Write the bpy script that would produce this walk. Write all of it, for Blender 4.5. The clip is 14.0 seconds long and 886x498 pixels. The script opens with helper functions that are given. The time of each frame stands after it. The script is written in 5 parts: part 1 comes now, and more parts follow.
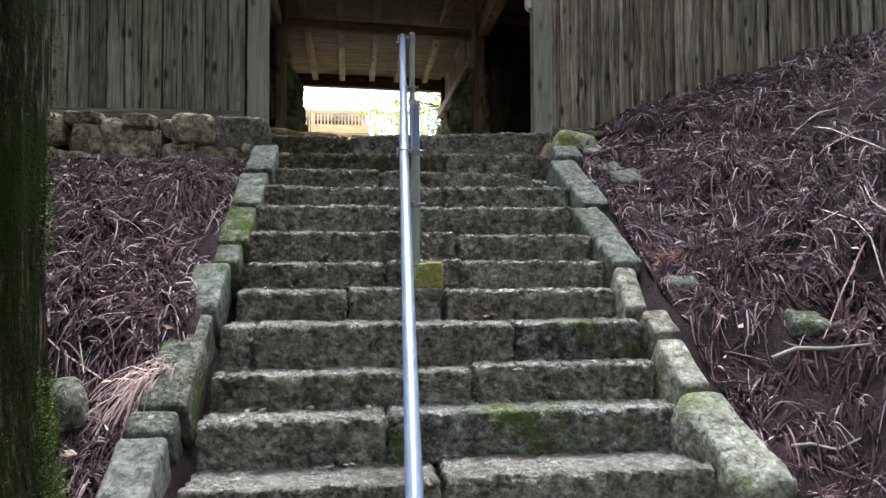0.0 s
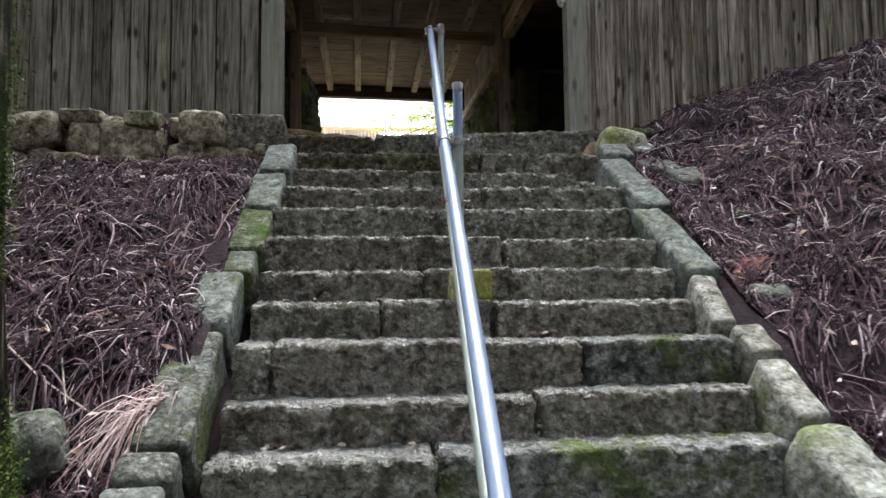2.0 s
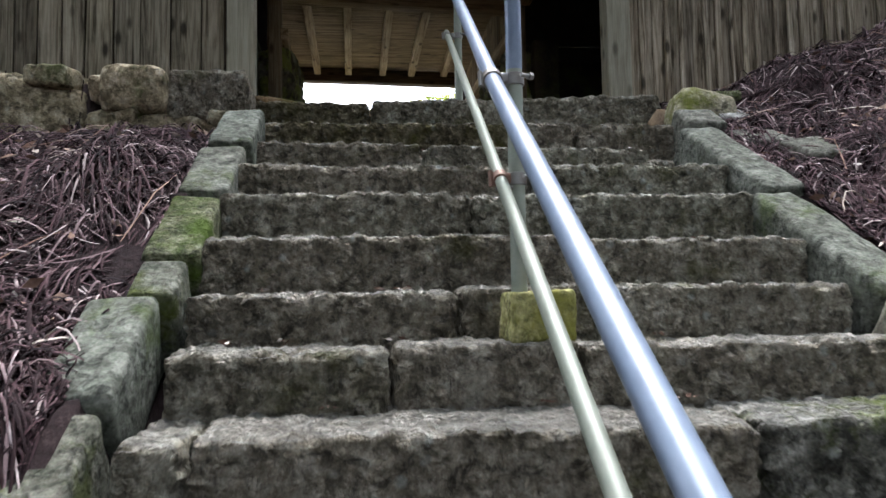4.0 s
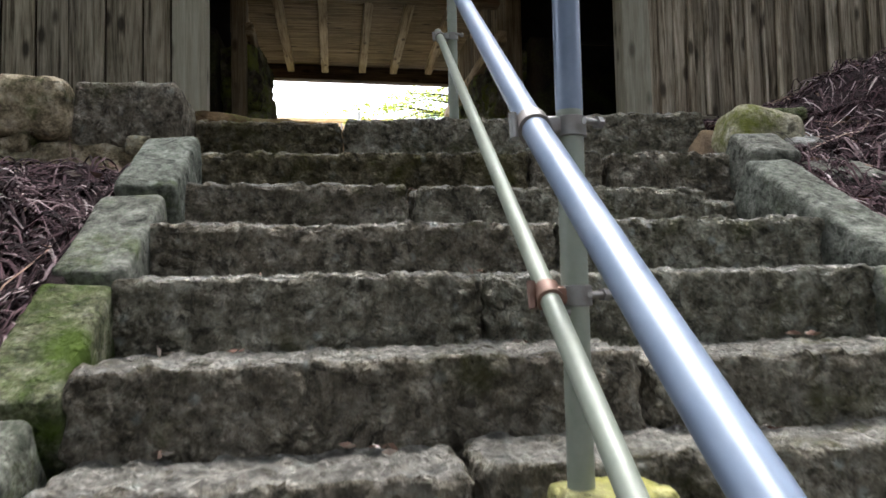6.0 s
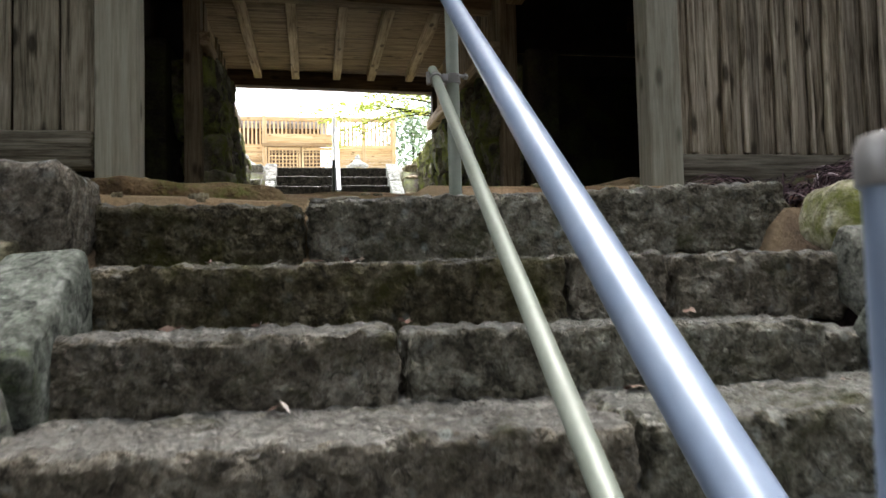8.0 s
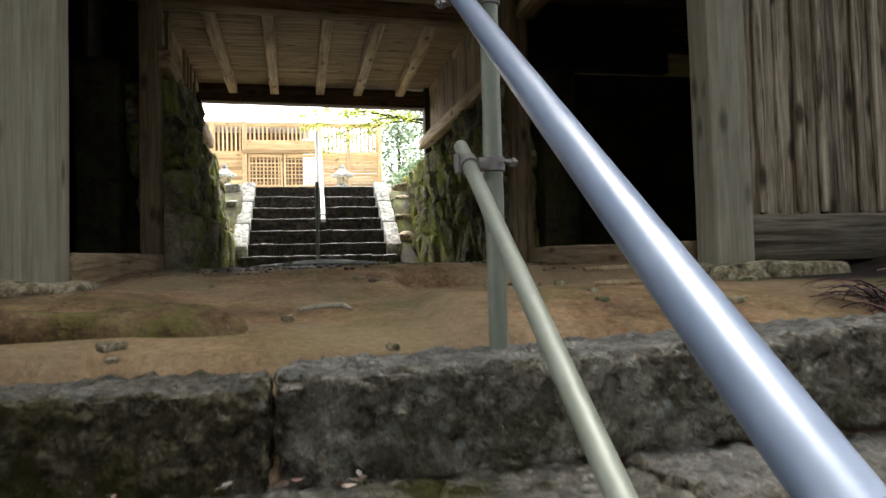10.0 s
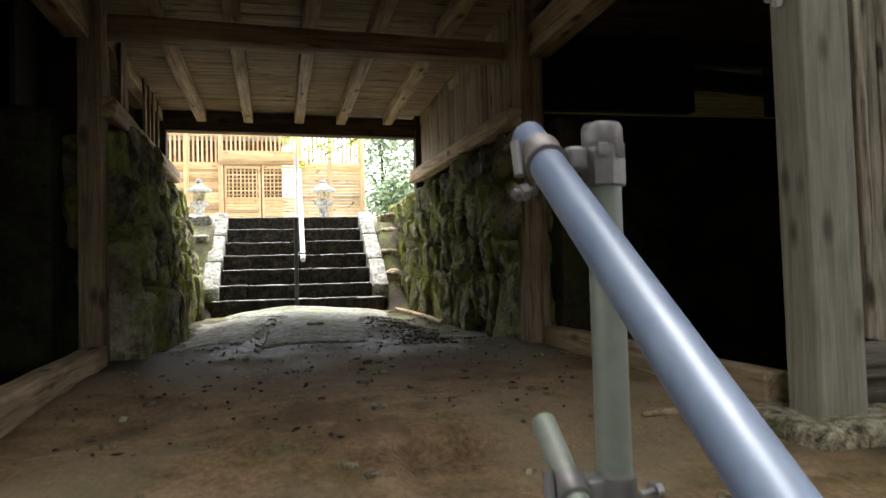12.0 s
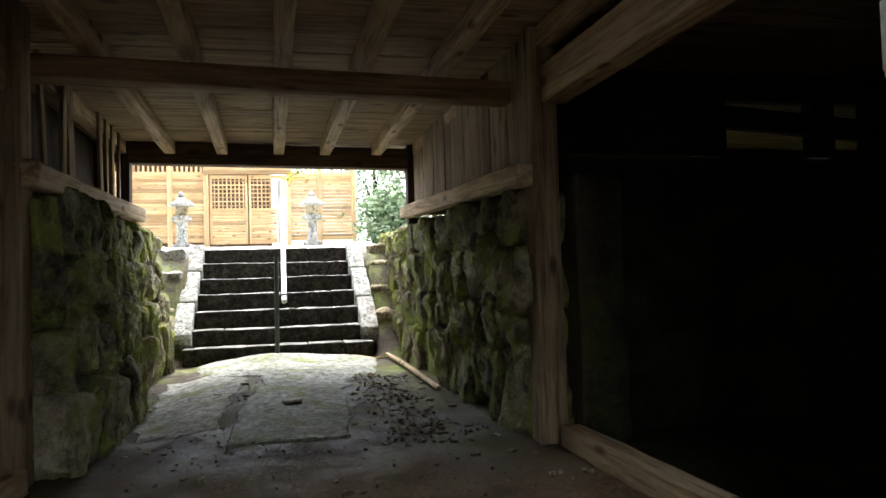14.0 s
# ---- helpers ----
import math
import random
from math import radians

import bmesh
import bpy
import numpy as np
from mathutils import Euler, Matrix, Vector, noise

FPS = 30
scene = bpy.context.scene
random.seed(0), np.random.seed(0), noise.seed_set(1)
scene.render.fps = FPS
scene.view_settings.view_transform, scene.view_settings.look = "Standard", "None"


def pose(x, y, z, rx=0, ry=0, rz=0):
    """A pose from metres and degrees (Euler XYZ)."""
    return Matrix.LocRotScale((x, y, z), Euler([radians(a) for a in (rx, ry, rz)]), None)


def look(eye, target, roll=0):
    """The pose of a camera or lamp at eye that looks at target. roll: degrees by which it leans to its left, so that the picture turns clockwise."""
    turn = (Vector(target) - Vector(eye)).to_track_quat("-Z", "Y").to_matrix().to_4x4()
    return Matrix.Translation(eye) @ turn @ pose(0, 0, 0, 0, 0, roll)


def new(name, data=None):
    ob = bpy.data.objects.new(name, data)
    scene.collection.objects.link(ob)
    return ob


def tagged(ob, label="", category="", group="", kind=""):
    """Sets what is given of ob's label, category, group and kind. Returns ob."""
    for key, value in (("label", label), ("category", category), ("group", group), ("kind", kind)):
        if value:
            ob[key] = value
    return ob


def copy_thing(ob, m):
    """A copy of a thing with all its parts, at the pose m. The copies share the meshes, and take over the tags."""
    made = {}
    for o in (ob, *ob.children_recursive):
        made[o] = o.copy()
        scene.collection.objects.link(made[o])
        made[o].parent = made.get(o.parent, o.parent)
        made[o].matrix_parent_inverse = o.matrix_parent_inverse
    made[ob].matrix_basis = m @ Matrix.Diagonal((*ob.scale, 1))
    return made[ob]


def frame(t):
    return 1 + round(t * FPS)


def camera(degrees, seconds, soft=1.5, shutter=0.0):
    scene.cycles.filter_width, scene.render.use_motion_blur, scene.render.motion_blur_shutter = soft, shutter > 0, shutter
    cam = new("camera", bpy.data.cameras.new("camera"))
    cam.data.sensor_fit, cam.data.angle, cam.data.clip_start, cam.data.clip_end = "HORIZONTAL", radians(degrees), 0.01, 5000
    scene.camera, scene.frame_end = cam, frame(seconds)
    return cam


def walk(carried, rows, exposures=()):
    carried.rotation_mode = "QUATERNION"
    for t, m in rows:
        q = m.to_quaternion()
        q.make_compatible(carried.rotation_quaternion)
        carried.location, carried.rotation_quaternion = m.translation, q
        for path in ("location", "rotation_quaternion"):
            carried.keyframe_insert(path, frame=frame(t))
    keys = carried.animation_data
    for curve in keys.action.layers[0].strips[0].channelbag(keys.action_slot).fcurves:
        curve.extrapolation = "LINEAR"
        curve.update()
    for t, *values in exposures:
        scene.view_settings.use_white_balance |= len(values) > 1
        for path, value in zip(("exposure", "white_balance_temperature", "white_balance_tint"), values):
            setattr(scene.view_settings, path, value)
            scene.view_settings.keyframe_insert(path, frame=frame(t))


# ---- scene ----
cam = camera(62.8, 14.0, shutter=0.4)
METRES, EYE, TILT, LEAN, TURN = 7.0, 1.4, 0.0, 0.0, -7.0
ROWS = [
    (0.0, 0.0, 0.0, 0.0, 0.01, 2.51, 0.22),
    (0.5, 0.0004, 0.0028, -0.0002, 0.29, 3.22, 0.32),
    (1.0, 0.0021, 0.0083, -0.0022, 0.55, 3.7, 0.47),
    (1.5, -0.0099, 0.0393, -0.0082, 0.83, 4.04, 0.48),
    (2.0, -0.0265, 0.0865, -0.0064, 0.85, 4.1, 0.52),
    (2.5, -0.0356, 0.1437, -0.0059, 0.68, 4.12, 0.68),
    (5.0, -0.0616, 0.3513, 0.0369, -0.47, 4.17, 1.11),
    (5.5, -0.0585, 0.3779, 0.0518, -0.99, 3.94, 1.19),
    (6.0, -0.0598, 0.41, 0.0637, -1.18, 3.51, 1.23),
    (6.5, -0.0627, 0.4373, 0.0876, -1.6, 3.16, 1.24),
    (7.0, -0.061, 0.4724, 0.1062, -2.14, 2.89, 1.33),
    (7.5, -0.0636, 0.5046, 0.1196, -2.37, 2.89, 1.34),
    (8.0, -0.0668, 0.533, 0.1363, -3.0, 2.76, 1.41),
    (8.5, -0.068, 0.5659, 0.1589, -3.38, 2.67, 1.44),
    (9.0, -0.0713, 0.595, 0.1726, -3.58, 2.67, 1.49),
    (11.5, -0.0845, 0.7507, 0.2659, -5.47, 2.34, 1.67),
    (12.0, -0.0854, 0.7782, 0.2876, -5.76, 2.37, 1.65),
    (12.5, -0.0849, 0.8103, 0.3124, -5.97, 2.3, 1.74),
    (13.0, -0.0861, 0.8411, 0.3274, -5.82, 2.5, 1.69),
    (13.5, -0.0837, 0.8644, 0.338, -6.1, 2.57, 1.75),
    (14.0, -0.0751, 0.8867, 0.3629, -6.29, 2.07, 1.76),
]
walk(cam, [(t, pose(0, 0, EYE, TILT, LEAN, TURN) @ pose(METRES * x, METRES * y, METRES * z, 90 + pitch, roll, yaw)) for t, x, y, z, yaw, pitch, roll in ROWS], exposures=[(0.0, 3.0, 5700, 11), (2.7, 3.02, 5750, 11), (5.5, 2.98, 6050, 11), (9.0, 2.95, 6300, 11), (11.5, 3.05, 6500, 11), (14.0, 3.15, 6200, 11)])

# ---- world and light ----
world = bpy.data.worlds.new("sky")
scene.world = world
world.use_nodes = True
wn = world.node_tree
wn.nodes.clear()
sky = wn.nodes.new("ShaderNodeTexSky")
sky.sky_type, sky.sun_disc = "NISHITA", False
sky.sun_elevation, sky.sun_rotation = radians(68), radians(12)
sky.air_density, sky.dust_density, sky.ozone_density = 1.0, 4.0, 1.0
hsv = wn.nodes.new("ShaderNodeHueSaturation")
hsv.inputs["Saturation"].default_value = 0.25
bg = wn.nodes.new("ShaderNodeBackground")
bg.inputs["Strength"].default_value = 0.15
wo = wn.nodes.new("ShaderNodeOutputWorld")
wn.links.new(sky.outputs[0], hsv.inputs["Color"])
wn.links.new(hsv.outputs[0], bg.inputs[0])
wn.links.new(bg.outputs[0], wo.inputs[0])
sun = new("sun", bpy.data.lights.new("sun", "SUN"))
sun.data.energy, sun.data.angle, sun.data.color = 0.6, radians(28), (1.0, 0.96, 0.9)
sun.matrix_basis = look((math.sin(radians(12)) * 7.5, 15 + math.cos(radians(12)) * 7.5, 18.56), (0, 15, 0))

# ---- helpers of this scene ----
I4 = Matrix.Identity(4)


def whole(ob):
    """World pose of an object from its own and its parents' poses."""
    m = ob.matrix_basis.copy()
    if ob.parent:
        m = whole(ob.parent) @ ob.matrix_parent_inverse @ m
    return m


def part(name, data, material, parent=None, label="", m=None):
    """Links a mesh (or bmesh) as one object at world pose m, under parent."""
    if isinstance(data, bmesh.types.BMesh):
        me = bpy.data.meshes.new(name)
        data.to_mesh(me)
        data.free()
        data = me
    if material and not data.materials:
        data.materials.append(material)
    ob = new(name, data)
    if parent:
        ob.parent = parent
        ob.matrix_parent_inverse = whole(parent).inverted()
    ob.matrix_basis = m if m is not None else I4
    if label:
        tagged(ob, label)
    return ob


def thing(name, at, label, category, group="", kind=""):
    ob = new(name)
    ob.empty_display_size = 0.1
    ob.matrix_basis = Matrix.Translation(at)
    return tagged(ob, label, category, group, kind)


def mesh_of(name, verts, faces, smooth=False, angle=0.7):
    me = bpy.data.meshes.new(name)
    me.from_pydata(verts, [], faces)
    if smooth:
        me.polygons.foreach_set("use_smooth", [True] * len(me.polygons))
        me.set_sharp_from_angle(angle=angle)
    me.update()
    return me


def block(name, sx, sy, sz, r=0.02, amp=0.0, freq=6.0, seg=0.08, seed=0.0, smooth=True, angle=0.9, fine=0.35, chisel=0.0):
    """A rounded box about its centre, with rough or chiselled faces."""
    n = [max(2, min(60, int(round(s / seg)))) for s in (sx, sy, sz)]
    h = (sx / 2, sy / 2, sz / 2)
    r = min(r, min(h) * 0.9)

    def lines(k):
        # one line close to each edge, to hold the rounding
        s = [-h[k], -h[k] + r * 0.45]
        inner = np.linspace(-h[k] + r, h[k] - r, n[k] - 1 if n[k] > 2 else 2)
        return s + list(inner) + [h[k] - r * 0.45, h[k]]
    L = [lines(k) for k in range(3)]
    N = [len(q) for q in L]
    index, verts, faces = {}, [], []
    off = Vector((seed * 3.7, seed * 1.3, seed * 7.1))

    def vert(i, j, k):
        key = (i, j, k)
        if key in index:
            return index[key]
        p = Vector((L[0][i], L[1][j], L[2][k]))
        c = Vector([max(-h[a] + r, min(h[a] - r, p[a])) for a in range(3)])
        d = p - c
        if d.length > 1e-6:
            d.normalize()
            p = c + d * r
        if amp:
            q = p + off
            a = (0.4 if chisel else 1.0) * noise.noise(q * freq) + fine * (0.45 - 1.6 * abs(noise.noise(q * freq * 2.3))) + 0.6 * fine * (0.4 - 1.5 * abs(noise.noise(q * freq * 4.9)))
            if chisel:
                # shallow slanting tool marks
                w = Vector((q.x * 0.8 + q.z * 0.7, q.y, q.z * 1.1 - q.x * 0.35)) * chisel
                near = noise.voronoi(w + 0.35 * Vector((noise.noise(q * 9), noise.noise(q * 9 + Vector((5, 5, 5))), 0)))[0]
                a += 2.0 * (min(0.5, near[1] - near[0]) - 0.22)
            p = p + d * a * amp
        index[key] = len(verts)
        verts.append(p)
        return index[key]
    for a, b, c in ((0, 1, 2), (1, 2, 0), (2, 0, 1)):
        for end in (0, N[c] - 1):
            for u in range(N[a] - 1):
                for v in range(N[b] - 1):
                    quad = []
                    for du, dv in ((0, 0), (1, 0), (1, 1), (0, 1)):
                        t = [0, 0, 0]
                        t[a], t[b], t[c] = u + du, v + dv, end
                        quad.append(vert(*t))
                    faces.append(quad if end else quad[::-1])
    return mesh_of(name, verts, faces, smooth, angle)


def tube(name, pts, radii, sides=16, caps=True, angle=0.8):
    """A round tube along points."""
    verts, faces = [], []
    for i, p in enumerate(pts):
        p = Vector(p)
        a = Vector(pts[max(0, i - 1)])
        b = Vector(pts[min(len(pts) - 1, i + 1)])
        d = (b - a).normalized()
        u = d.orthogonal().normalized() if abs(d.z) > 0.9 else d.cross(Vector((0, 0, 1))).normalized()
        w = d.cross(u)
        for s in range(sides):
            t = 2 * math.pi * s / sides
            verts.append(p + radii[i] * (u * math.cos(t) + w * math.sin(t)))
    for i in range(len(pts) - 1):
        for s in range(sides):
            a, b = i * sides + s, i * sides + (s + 1) % sides
            faces.append((a, b, b + sides, a + sides))
    if caps:
        faces.append(tuple(range(sides))[::-1])
        faces.append(tuple((len(pts) - 1) * sides + s for s in range(sides)))
    me = mesh_of(name, verts, faces, True, angle)
    return me


def rx(deg):
    return Matrix.Rotation(radians(deg), 4, "X")


def ry(deg):
    return Matrix.Rotation(radians(deg), 4, "Y")


def rz(deg):
    return Matrix.Rotation(radians(deg), 4, "Z")


def at(x, y, z):
    return Matrix.Translation((x, y, z))


# ---- materials ----
def node_mat(name):
    m = bpy.data.materials.new(name)
    m.use_nodes = True
    nt = m.node_tree
    bs = nt.nodes["Principled BSDF"]
    bs.inputs["Specular IOR Level"].default_value = 0.12
    return m, nt, bs


def tex(nt, kind, vec, scale, detail=4.0, rough=0.6):
    n = nt.nodes.new(kind)
    n.inputs["Scale"].default_value = scale
    if kind == "ShaderNodeTexNoise":
        n.inputs["Detail"].default_value = detail
        n.inputs["Roughness"].default_value = rough
    if vec:
        nt.links.new(vec, n.inputs["Vector"])
    return n


def ramp(nt, fac, *stops):
    n = nt.nodes.new("ShaderNodeValToRGB")
    el = n.color_ramp.elements
    while len(el) < len(stops):
        el.new(0.5)
    for e, (p, c) in zip(el, stops):
        e.position = p
        e.color = (*c, 1) if not isinstance(c, (int, float)) else (c, c, c, 1)
    nt.links.new(fac, n.inputs[0])
    return n.outputs[0]


def mixc(nt, fac, a, b, mode="MIX"):
    n = nt.nodes.new("ShaderNodeMix")
    n.data_type, n.blend_type = "RGBA", mode
    for sock, val in ((n.inputs[0], fac), (n.inputs[6], a), (n.inputs[7], b)):
        if isinstance(val, (int, float)):
            sock.default_value = val
        elif isinstance(val, tuple):
            sock.default_value = (*val, 1)
        else:
            nt.links.new(val, sock)
    return n.outputs[2]


def calc(nt, op, a, b=0.0):
    n = nt.nodes.new("ShaderNodeMath")
    n.operation = op
    n.use_clamp = op in ("MULTIPLY", "ADD", "SUBTRACT")
    for sock, val in zip(n.inputs, (a, b)):
        if isinstance(val, (int, float)):
            sock.default_value = val
        else:
            nt.links.new(val, sock)
    return n.outputs[0]


def calc_free(nt, op, a, b=0.0):
    n = nt.nodes.new("ShaderNodeMath")
    n.operation = op
    for sock, val in zip(n.inputs, (a, b)):
        if isinstance(val, (int, float)):
            sock.default_value = val
        else:
            nt.links.new(val, sock)
    return n.outputs[0]


def bump(nt, bs, height, strength, dist):
    n = nt.nodes.new("ShaderNodeBump")
    n.inputs["Strength"].default_value, n.inputs["Distance"].default_value = strength, dist
    nt.links.new(height, n.inputs["Height"])
    nt.links.new(n.outputs[0], bs.inputs["Normal"])


def shifted(nt, stretch=(1, 1, 1), world_space=False):
    """Object coordinates, moved by the object's own random number."""
    co = nt.nodes.new("ShaderNodeTexCoord")
    mp = nt.nodes.new("ShaderNodeMapping")
    mp.inputs["Scale"].default_value = stretch
    src = co.outputs["Object"]
    if world_space:
        src = nt.nodes.new("ShaderNodeNewGeometry").outputs["Position"]
    nt.links.new(src, mp.inputs["Vector"])
    if world_space:
        return mp.outputs[0], None
    inf = nt.nodes.new("ShaderNodeObjectInfo")
    mul = nt.nodes.new("ShaderNodeVectorMath")
    mul.operation = "MULTIPLY_ADD"
    nt.links.new(inf.outputs["Random"], mul.inputs[0])
    mul.inputs[1].default_value = (37.0, 91.0, 53.0)
    nt.links.new(mp.outputs[0], mul.inputs[2])
    return mul.outputs[0], inf.outputs["Random"]


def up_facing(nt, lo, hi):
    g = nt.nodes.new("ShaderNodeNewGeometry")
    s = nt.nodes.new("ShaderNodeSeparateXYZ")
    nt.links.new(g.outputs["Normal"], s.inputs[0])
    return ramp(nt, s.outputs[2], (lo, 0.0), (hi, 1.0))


def stone_mat(name, dark, mid, light, moss=0.3, lichen=0.4, bumps=0.5, moss_col=(0.07, 0.10, 0.022), lit_tops=0.0, whole_wall=False):
    """Hewn, weathered stone with lichen spots and moss patches."""
    m, nt, bs = node_mat(name)
    v, rnd = shifted(nt)
    wv, _ = shifted(nt, world_space=True)
    if whole_wall:
        v = wv
    big = tex(nt, "ShaderNodeTexNoise", wv, 2.3, 3).outputs[0]
    grain = tex(nt, "ShaderNodeTexNoise", v, 38, 6, 0.75).outputs[0]
    mids = tex(nt, "ShaderNodeTexNoise", v, 14, 6, 0.72).outputs[0]
    if whole_wall:
        mids = tex(nt, "ShaderNodeTexNoise", v, 5, 5, 0.65).outputs[0]
    col = ramp(nt, mids, (0.39, dark), (0.5, mid), (0.62, light))
    col = mixc(nt, 0.35 if whole_wall else 0.6, col, ramp(nt, grain, (0.34, 0.15), (0.66, 0.9)), "OVERLAY")
    pock = tex(nt, "ShaderNodeTexNoise", v, 19, 6, 0.7)
    pock.inputs["Distortion"].default_value = 0.8
    col = mixc(nt, 0.4 if whole_wall else 0.8, col, ramp(nt, pock.outputs[0], (0.37, 0.2), (0.47, 0.9), (0.6, 1.0)), "MULTIPLY")
    if whole_wall:
        col = mixc(nt, 1.0, col, ramp(nt, rnd, (0.0, (0.42, 0.41, 0.38)), (0.5, (0.95, 0.92, 0.84)), (1.0, (0.68, 0.70, 0.62))), "MULTIPLY")
    tint = ramp(nt, rnd, (0.0, (0.78, 0.76, 0.72)), (0.5, (1.0, 0.97, 0.93)), (1.0, (0.88, 0.93, 0.88)))
    col = mixc(nt, 0.8, col, tint, "MULTIPLY")
    col = mixc(nt, ramp(nt, big, (0.35, 0.0), (0.7, 0.5)), col, (0.30, 0.29, 0.24), "MULTIPLY")
    # Up-facing tops go paler: wear, plus light from above put into the colour.
    if lit_tops:
        worn = calc(nt, "MULTIPLY", up_facing(nt, 0.6, 0.95), calc(nt, "MULTIPLY", ramp(nt, mids, (0.3, 0.6), (0.6, 1.0)), lit_tops))
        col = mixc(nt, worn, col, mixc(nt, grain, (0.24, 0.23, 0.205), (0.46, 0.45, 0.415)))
    spots = tex(nt, "ShaderNodeTexVoronoi", v, 16)
    spots.inputs["Randomness"].default_value = 1.0
    lich_n = tex(nt, "ShaderNodeTexNoise", v, 5.5, 4, 0.7).outputs[0]
    sp = calc(nt, "MULTIPLY", ramp(nt, spots.outputs["Distance"], (0.14, 1.0), (0.3, 0.0)), ramp(nt, lich_n, (0.5, 0.0), (0.64, 1.0)))
    col = mixc(nt, calc(nt, "MULTIPLY", sp, lichen), col, (0.42, 0.43, 0.38))
    mn = tex(nt, "ShaderNodeTexNoise", wv, 3.1, 6, 0.72).outputs[0]
    mask = calc(nt, "MULTIPLY", ramp(nt, mn, (0.62 - 0.22 * moss, 0.0), (0.76 - 0.22 * moss, 1.0)), min(1.0, 0.45 + moss))
    mcol = mixc(nt, grain, tuple(0.6 * c for c in moss_col), tuple(1.5 * c for c in moss_col))
    col = mixc(nt, mask, col, mcol)
    nt.links.new(col, bs.inputs["Base Color"])
    bs.inputs["Roughness"].default_value = 0.88
    pits = tex(nt, "ShaderNodeTexNoise", v, 27, 8, 0.72)
    pits.inputs["Distortion"].default_value = 0.6
    hollow = ramp(nt, pits.outputs[0], (0.36, 0.0), (0.5, 0.75), (0.7, 1.0))
    warp = nt.nodes.new("ShaderNodeVectorMath")
    warp.operation = "MULTIPLY_ADD"
    nt.links.new(tex(nt, "ShaderNodeTexNoise", v, 18, 3).outputs["Color"], warp.inputs[0])
    warp.inputs[1].default_value = (0.06, 0.06, 0.06)
    nt.links.new(v, warp.inputs[2])
    chips = tex(nt, "ShaderNodeTexVoronoi", warp.outputs[0], 38)
    bump(nt, bs, mixc(nt, 0.5, hollow, ramp(nt, chips.outputs["Distance"], (0.05, 1.0), (0.6, 0.0))), bumps, 0.05)
    return m


def wood_mat(name, dark, mid, light, along="Z", rough=0.8, stain=0.5, grainy=1.0, vary=0.9):
    """Sawn boards: grain along one axis, knots, weather stains."""
    m, nt, bs = node_mat(name)
    s = {"X": (0.05, 1, 1), "Y": (1, 0.05, 1), "Z": (1, 1, 0.05)}[along]
    v, rnd = shifted(nt, s)
    warp = tex(nt, "ShaderNodeTexNoise", v, 7, 3).outputs[0]
    g1 = tex(nt, "ShaderNodeTexNoise", v, 60, 6, 0.7).outputs[0]
    g2 = tex(nt, "ShaderNodeTexNoise", v, 14, 4, 0.6)
    g2.inputs["Distortion"].default_value = 1.6
    g = mixc(nt, 0.45, g2.outputs[0], g1)
    col = ramp(nt, g, (0.39, dark), (0.5, mid), (0.61, light))
    col = mixc(nt, vary, col, ramp(nt, rnd, (0.0, (0.42, 0.40, 0.38)), (0.25, (0.8, 0.77, 0.72)), (0.6, (1, 0.98, 0.94)), (0.8, (0.7, 0.69, 0.66)), (1.0, (1.0, 0.97, 0.88))), "MULTIPLY")
    k, _ = shifted(nt, {"X": (0.4, 1, 1), "Y": (1, 0.4, 1), "Z": (1, 1, 0.4)}[along])
    kn = tex(nt, "ShaderNodeTexVoronoi", k, 6.5)
    col = mixc(nt, ramp(nt, kn.outputs["Distance"], (0.10, 0.9), (0.22, 0.0)), col, tuple(0.45 * c for c in dark))
    wv, _ = shifted(nt, world_space=True)
    st = tex(nt, "ShaderNodeTexNoise", wv, 1.7, 5, 0.7).outputs[0]
    col = mixc(nt, ramp(nt, st, (0.42, 0.0), (0.7, stain)), col, (0.22, 0.22, 0.2), "MULTIPLY")
    nt.links.new(col, bs.inputs["Base Color"])
    bs.inputs["Roughness"].default_value = rough
    bump(nt, bs, g, 0.4 * grainy, 0.006)
    return m


def pipe_mat(name, base, worn, rough, metal):
    m, nt, bs = node_mat(name)
    v, rnd = shifted(nt)
    n = tex(nt, "ShaderNodeTexNoise", v, 7, 6, 0.7).outputs[0]
    f = tex(nt, "ShaderNodeTexNoise", v, 55, 4).outputs[0]
    col = mixc(nt, ramp(nt, n, (0.45, 0.0), (0.75, 0.7)), base, worn)
    col = mixc(nt, 0.15, col, f, "OVERLAY")
    nt.links.new(col, bs.inputs["Base Color"])
    nt.links.new(ramp(nt, n, (0.3, rough - 0.06), (0.8, rough + 0.15)), bs.inputs["Roughness"])
    bs.inputs["Metallic"].default_value = metal
    bs.inputs["Specular IOR Level"].default_value = 0.5
    bump(nt, bs, f, 0.05, 0.002)
    return m


def plain_mat(name, a, b, scale, rough, bumps=0.2, dist=0.01, per_object=False):
    m, nt, bs = node_mat(name)
    wv, _ = shifted(nt, world_space=True)
    n = tex(nt, "ShaderNodeTexNoise", wv, scale, 6, 0.7).outputs[0]
    f = tex(nt, "ShaderNodeTexNoise", wv, scale * 7, 4, 0.7).outputs[0]
    col = ramp(nt, mixc(nt, 0.4, n, f), (0.35, a), (0.65, b))
    nt.links.new(col, bs.inputs["Base Color"])
    bs.inputs["Roughness"].default_value = rough
    bump(nt, bs, f, bumps, dist)
    return m


